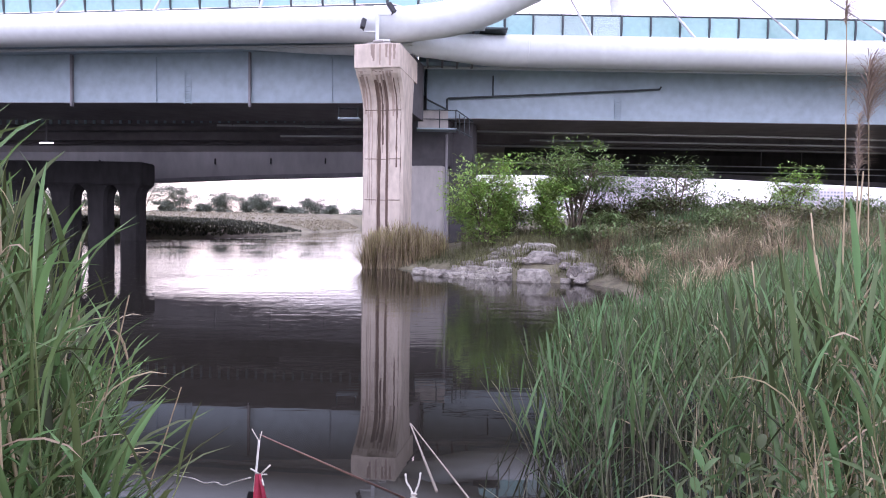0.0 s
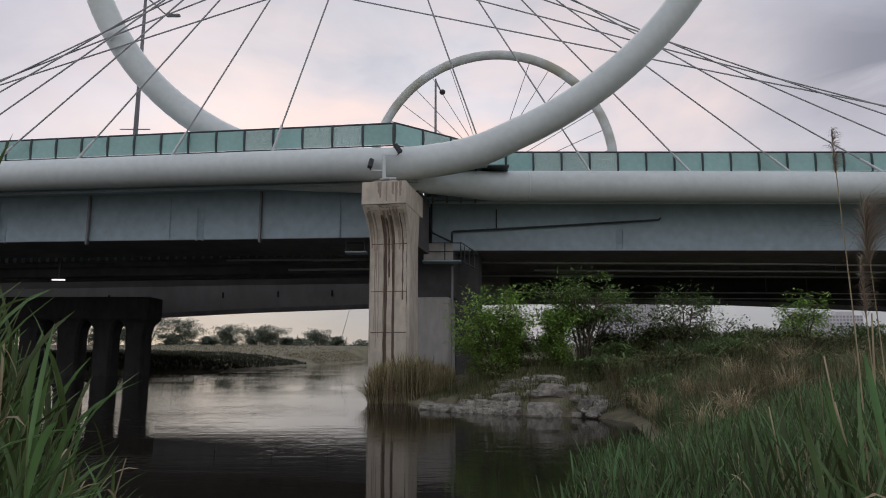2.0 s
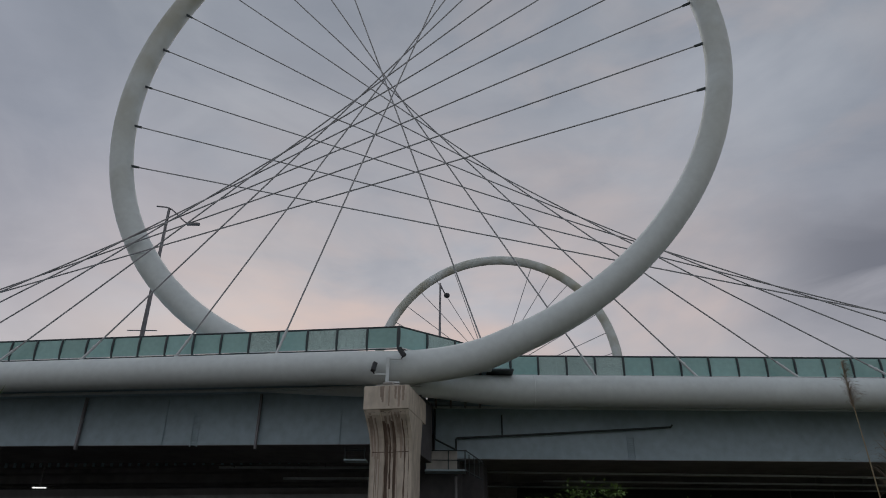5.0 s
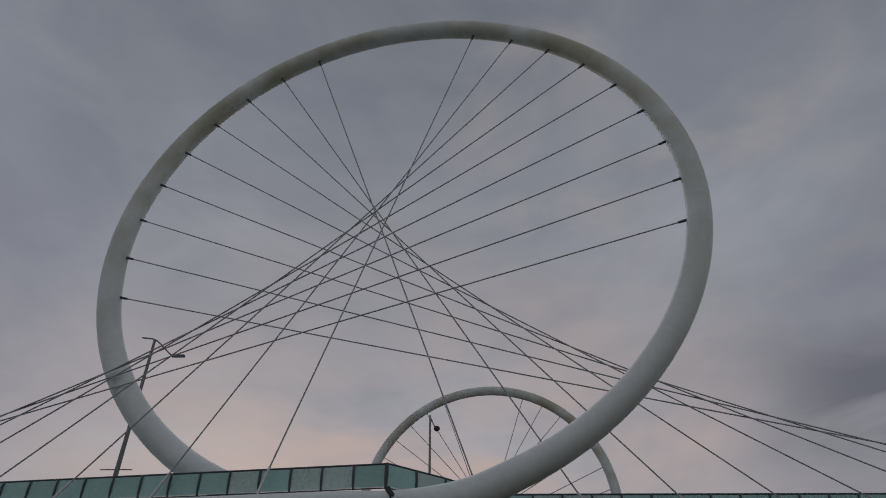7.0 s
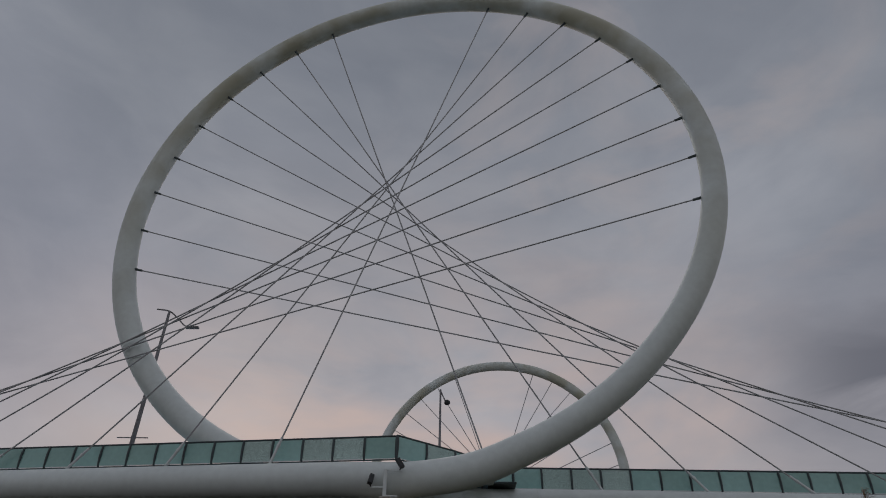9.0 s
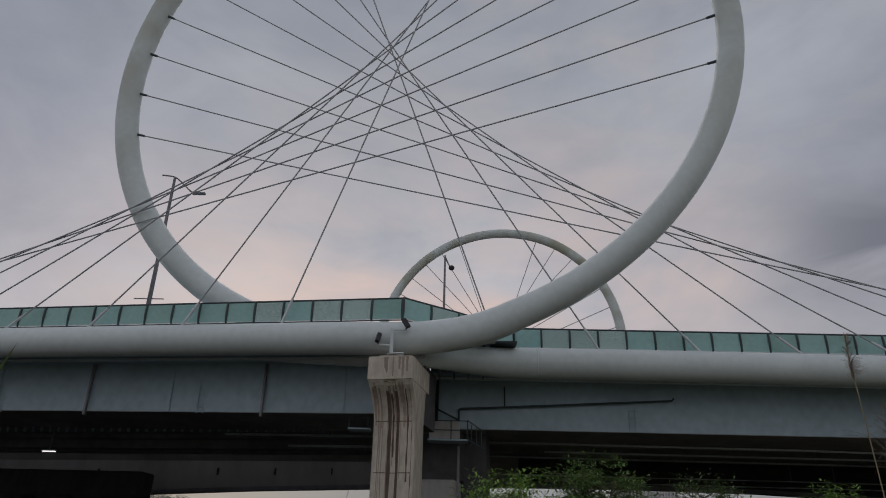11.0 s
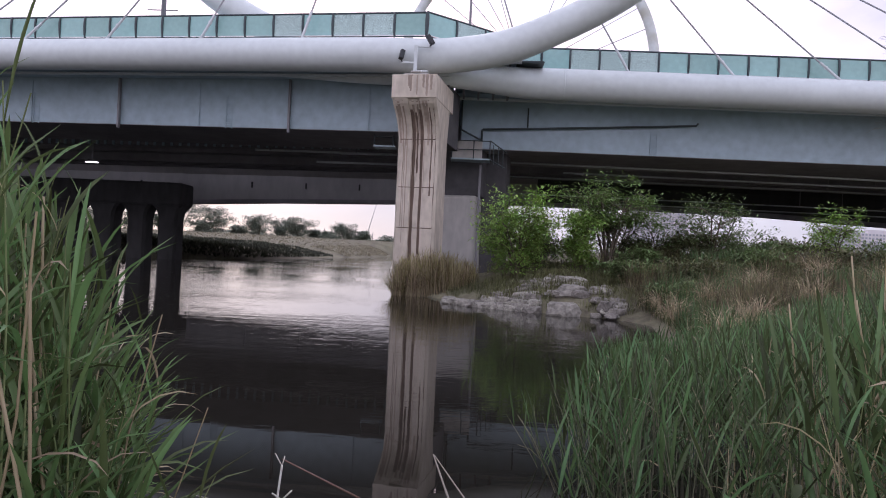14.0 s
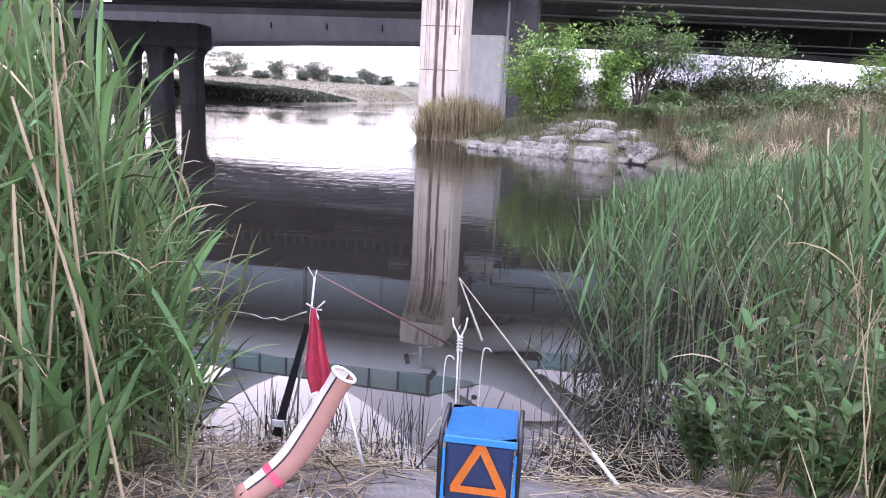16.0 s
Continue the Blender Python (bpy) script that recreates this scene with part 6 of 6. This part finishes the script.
for s in (-1, 1):
    tube("leg_frame", smooth_line([(s * 0.14, -0.10, 0.0), (s * 0.14, -0.115, 0.2), (s * 0.14, -0.12, 0.36), (s * 0.138, -0.06, 0.395), (s * 0.138, 0.06, 0.40), (s * 0.14, 0.13, 0.37), (s * 0.14, 0.12, 0.2), (s * 0.14, 0.10, 0.0)], 4), 0.0085, M_FRAME, stool, 8, "black tubular leg frame")
    bm = bmesh.new()
    box(bm, (s * 0.128 - 0.006, -0.118, 0.05), (s * 0.128 + 0.006, -0.108, 0.33), 0.002)
    part("side_piping", bm, M_BLUE, stool, "light blue side piping")
for y in (-0.1, 0.1):
    tube("foot_bar", [(-0.14, y, 0.01), (0.14, y, 0.01)], 0.0085, M_FRAME, stool, 8)


def tape(a, b, w=0.026):
    a, b = Vector(a), Vector(b)
    d = (b - a).normalized()
    q = Vector((-d.z, 0, d.x)) * w / 2
    bm = bmesh.new()
    vs = [bm.verts.new(p) for p in (a - q, b - q, b + q, a + q)]
    bm.faces.new(vs)
    bmesh.ops.solidify(bm, geom=bm.faces[:], thickness=0.003)
    part("triangle_bar", bm, M_ORANGE, stool, "orange reflective tape")


tape((-0.084, -0.1165, 0.185), (0.004, -0.1165, 0.358), 0.030)
tape((0.004, -0.1205, 0.358), (0.090, -0.1205, 0.185), 0.030)
tape((-0.097, -0.1245, 0.185), (0.102, -0.1245, 0.185), 0.028)

# rod case, a long soft two-tone tube leaning on a rest
case = thing("rod_case", "cream and terracotta soft rod case leaning over the bank", "rod case")
axis = smooth_line([(-0.76, 1.96, 0.20), (-0.68, 2.02, 0.25), (-0.61, 2.06, 0.32), (-0.545, 2.10, 0.43), (-0.50, 2.12, 0.52), (-0.455, 2.13, 0.60)], 4)
radii = list(np.interp(np.linspace(0, 1, len(axis)), [0, 0.1, 0.5, 0.85, 1], [0.040, 0.044, 0.050, 0.040, 0.044]))
v, f = sweep(axis, radii, 20, False)
half = [q for i, q in enumerate(f) if 3 <= (i % 20) < 13]
other = [q for i, q in enumerate(f) if not 3 <= (i % 20) < 13]
me = mesh_of("upper_shell", v, half, M_CREAM, True)
part("upper_shell", me, M_CREAM, case, "cream upper half of the case")
me = mesh_of("lower_shell", v, other, M_TERRA, True)
part("lower_shell", me, M_TERRA, case, "terracotta lower half of the case")
for j in (3, 13):
    tube("zip", [tuple(Vector(v[i * 20 + j]) * 1.0) for i in range(len(axis))], 0.004, M_BLACK, case, 5)
d = Vector(axis[-1]) - Vector(axis[-2])
mrot = Matrix.Translation(axis[-1]) @ d.to_track_quat("Z", "Y").to_matrix().to_4x4()
tube("rim", [tuple(mrot @ Vector((0.044 * math.cos(a), 0.044 * math.sin(a), 0))) for a in np.linspace(0, 6.2832, 25)], 0.006, M_CREAM, case, 6)
bm = bmesh.new()
bmesh.ops.create_circle(bm, cap_ends=True, segments=20, radius=0.042, matrix=mrot @ Matrix.Translation((0, 0, -0.03)))
part("lining", bm, M_CREAM, case)
v2, f2_ = sweep(axis[4:6], [0.0475, 0.049], 20, False)
part("strap_band", mesh_of("strap_band", v2, f2_, M_RED, True), M_RED, case, "dark red strap band")
d = Vector(axis[0]) - Vector(axis[1])
v3, f3 = sweep([Vector(axis[0]) + d.normalized() * 0.02, axis[0], axis[1]], [0.030, 0.0425, 0.046], 20, True)
part("end_cap", mesh_of("end_cap", v3, f3, M_TERRA, True), M_TERRA, case)

# bank sticks, towel and the black strap
stick = thing("bank_stick", "pole with a knotted rope head carrying the rods", "bank stick", (-0.735, 2.66, 0.05))
tube("pole", [(-0.10, 0.05, 0), (0.0, 0.02, 0.42), (0.035, 0.0, 0.74)], 0.0045, M_ROPE, stick, 7)
for a in ((0.005, 0, 0.785), (0.045, 0, 0.775)):
    tube("fork", [(0.035, 0, 0.735), a], 0.002, M_ROPE, stick, 5)
for k in range(6):
    a = k * 1.05
    tube("knot", [(0.04, 0, 0.60), (0.04 + 0.04 * math.cos(a), 0.03 * math.sin(a), 0.60 + 0.04 * math.cos(a * 1.7))], 0.0035, M_ROPE, stick, 5)
towel = thing("red_towel", "crimson towel hanging from the bank stick", "towel", (-0.69, 2.64, 0.0))
bm = bmesh.new()
rows = []
for j in range(13):
    s = j / 12
    w = 0.010 + 0.052 * min(1, s * 1.3) * (1 - 0.55 * max(0, s - 0.75) * 4)
    rows.append([bm.verts.new((-0.01 + 0.045 * s + (i / 8 - 0.5) * 2 * w - (0.02 * s if i < 4 else 0), 0.028 * math.sin(i * 1.9 + s * 2.5) * min(1, 0.3 + s), 0.66 - 0.38 * s - (0.05 * (i / 8 - 0.3) * s))) for i in range(9)])
for a, b in zip(rows, rows[1:]):
    for i in range(8):
        bm.faces.new((a[i], a[i + 1], b[i + 1], b[i]))
bmesh.ops.solidify(bm, geom=bm.faces[:], thickness=0.006)
ob = part("cloth", bm, M_RED, towel)
ob.data.polygons.foreach_set("use_smooth", [True] * len(ob.data.polygons))
strap = thing("black_strap", "black webbing strap with a silver buckle hanging from the stick", "strap")
bm = bmesh.new()
A, B = Vector((-0.855, 2.62, 0.07)), Vector((-0.73, 2.66, 0.58))
dv = (B - A).normalized()
sd = Vector((0.020, 0, -0.004))
vs = [bm.verts.new(p) for p in (A - sd, A + sd, B + sd * 0.6, B - sd * 0.6)]
bm.faces.new(vs)
bmesh.ops.solidify(bm, geom=bm.faces[:], thickness=0.005)
part("webbing", bm, M_BLACK, strap)
bm = bmesh.new()
box(bm, (-0.872, 2.605, 0.12), (-0.815, 2.612, 0.155), 0.004)
part("buckle", bm, M_SOCKET, strap, "silver buckle")
peg = thing("white_pole", "thin white pole stuck in the mud beside the rod case", "pole", (-0.40, 2.30, 0.12))
tube("pole", [(0, 0, 0), (-0.05, 0.02, 0.16), (-0.10, 0.05, 0.32)], 0.007, M_WHITEPOLE, peg, 7)
clamp = thing("rod_clamp", "small black rod clamp on a thin stake", "clamp", (-0.765, 2.62, 0.05))
tube("stake", [(0, 0, 0), (0.01, 0, 0.30)], 0.004, M_BLACK, clamp, 6)
bm = bmesh.new()
box(bm, (-0.012, -0.012, 0.0), (0.016, 0.012, 0.08), 0.004)
part("clamp_body", bm, M_BLACK, clamp)

yrest = thing("rod_rest", "white rope bound rod rest with a forked head", "rod rest", (-0.08, 2.75, -0.05))
tube("post", [(0, 0, 0), (-0.005, 0, 0.60)], 0.004, M_ROPE, yrest, 7)
tube("post", [(0.012, 0.01, 0), (0.006, 0.01, 0.58)], 0.004, M_BAMBOO, yrest, 6)
for s, top in ((-1, (-0.035, 0, 0.675)), (1, (0.028, 0, 0.68))):
    tube("fork", smooth_line([(-0.004, 0, 0.57), (s * 0.012, 0, 0.61), (s * 0.026 - 0.004, 0, 0.64), top], 3), 0.0042, M_ROPE, yrest, 6)
for k in range(5):
    z = 0.53 + k * 0.015
    tube("binding", [(-0.012, -0.006, z), (0.0, -0.01, z + 0.006), (0.014, -0.004, z)], 0.004, M_ROPE, yrest, 5)
for x, top in ((-0.15, 0.42), (0.02, 0.47)):
    w = thing("wire_stake", "thin pale wire stake with a curled end", "stake", (x, 2.9, -0.05), group="wire stakes")
    tube("wire", smooth_line([(0, 0, 0), (0.0, 0, top * 0.6), (0.006, 0, top), (0.03, 0, top + 0.02), (0.045, 0, top + 0.005)], 4), 0.003, M_ROPE, w, 5)


def fishing_rod(butt, tip, r, label, mat, grip=True):
    ob = thing("fishing_rod", label, "fishing rod", group="fishing rods")
    b, t = np.array(butt), np.array(tip)
    tube("blank", [b, b + (t - b) * 0.5, t], [r, r * 0.75, r * 0.5], mat, ob, 7)
    if grip:
        tube("grip", [b - (t - b) * 0.01, b + (t - b) * 0.10], r * 1.25, M_ROPE, ob, 7, "pale grip")
    return ob


fishing_rod((0.55, 2.30, 0.17), (-0.13, 3.8, 0.52), 0.007, "grey bamboo fishing rod propped over the water", M_BAMBOO)
fishing_rod((-0.14, 3.40, 0.25), (-0.71, 2.70, 0.80), 0.006, "dark red fishing rod slung between two rests", M_ROD, False)
fishing_rod((0.02, 3.3, 0.33), (-0.135, 3.78, 0.53), 0.008, "short bamboo stick tied to the rod tip", M_BAMBOO, False)
line = thing("string_line", "frayed white string stretched over the water", "string")
tube("string", smooth_line([(-1.44, 3.6, 0.29), (-1.3, 3.45, 0.335), (-1.2, 3.33, 0.37), (-1.12, 3.24, 0.385), (-1.02, 3.1, 0.445), (-0.95, 3.0, 0.47), (-0.86, 2.86, 0.54), (-0.74, 2.68, 0.63)], 4), 0.0028, M_ROPE, line, 5)
branch = thing("dead_branch", "bare forked twig standing in the water", "branch", (0.70, 5.2, -0.05))
tube("twig", [(0.02, 0, 0), (-0.06, 0, 0.2), (-0.12, 0, 0.32), (-0.25, 0, 0.5)], [0.007, 0.006, 0.005, 0.002], M_STEMGREY, branch, 5)
tube("side_twig", [(-0.10, 0, 0.28), (-0.10, 0, 0.42), (-0.13, 0, 0.58)], [0.004, 0.003, 0.0015], M_STEMGREY, branch, 5)
tube("side_twig", [(-0.05, 0, 0.16), (-0.14, 0, 0.24), (-0.24, 0, 0.27)], [0.004, 0.003, 0.0015], M_STEMGREY, branch, 5)
bag = thing("plastic_bag", "crumpled pale plastic bag lying on the straw", "bag", (-0.50, 1.93, 0.15))
bm = bmesh.new()
bmesh.ops.create_icosphere(bm, subdivisions=3, radius=0.09)
for q in bm.verts:
    q.co *= 1 + 0.35 * noise.noise(q.co * 22) + 0.2 * noise.noise(q.co * 50)
    q.co.z = q.co.z * 0.4 + 0.03
part("film", bm, M_BAG, bag)
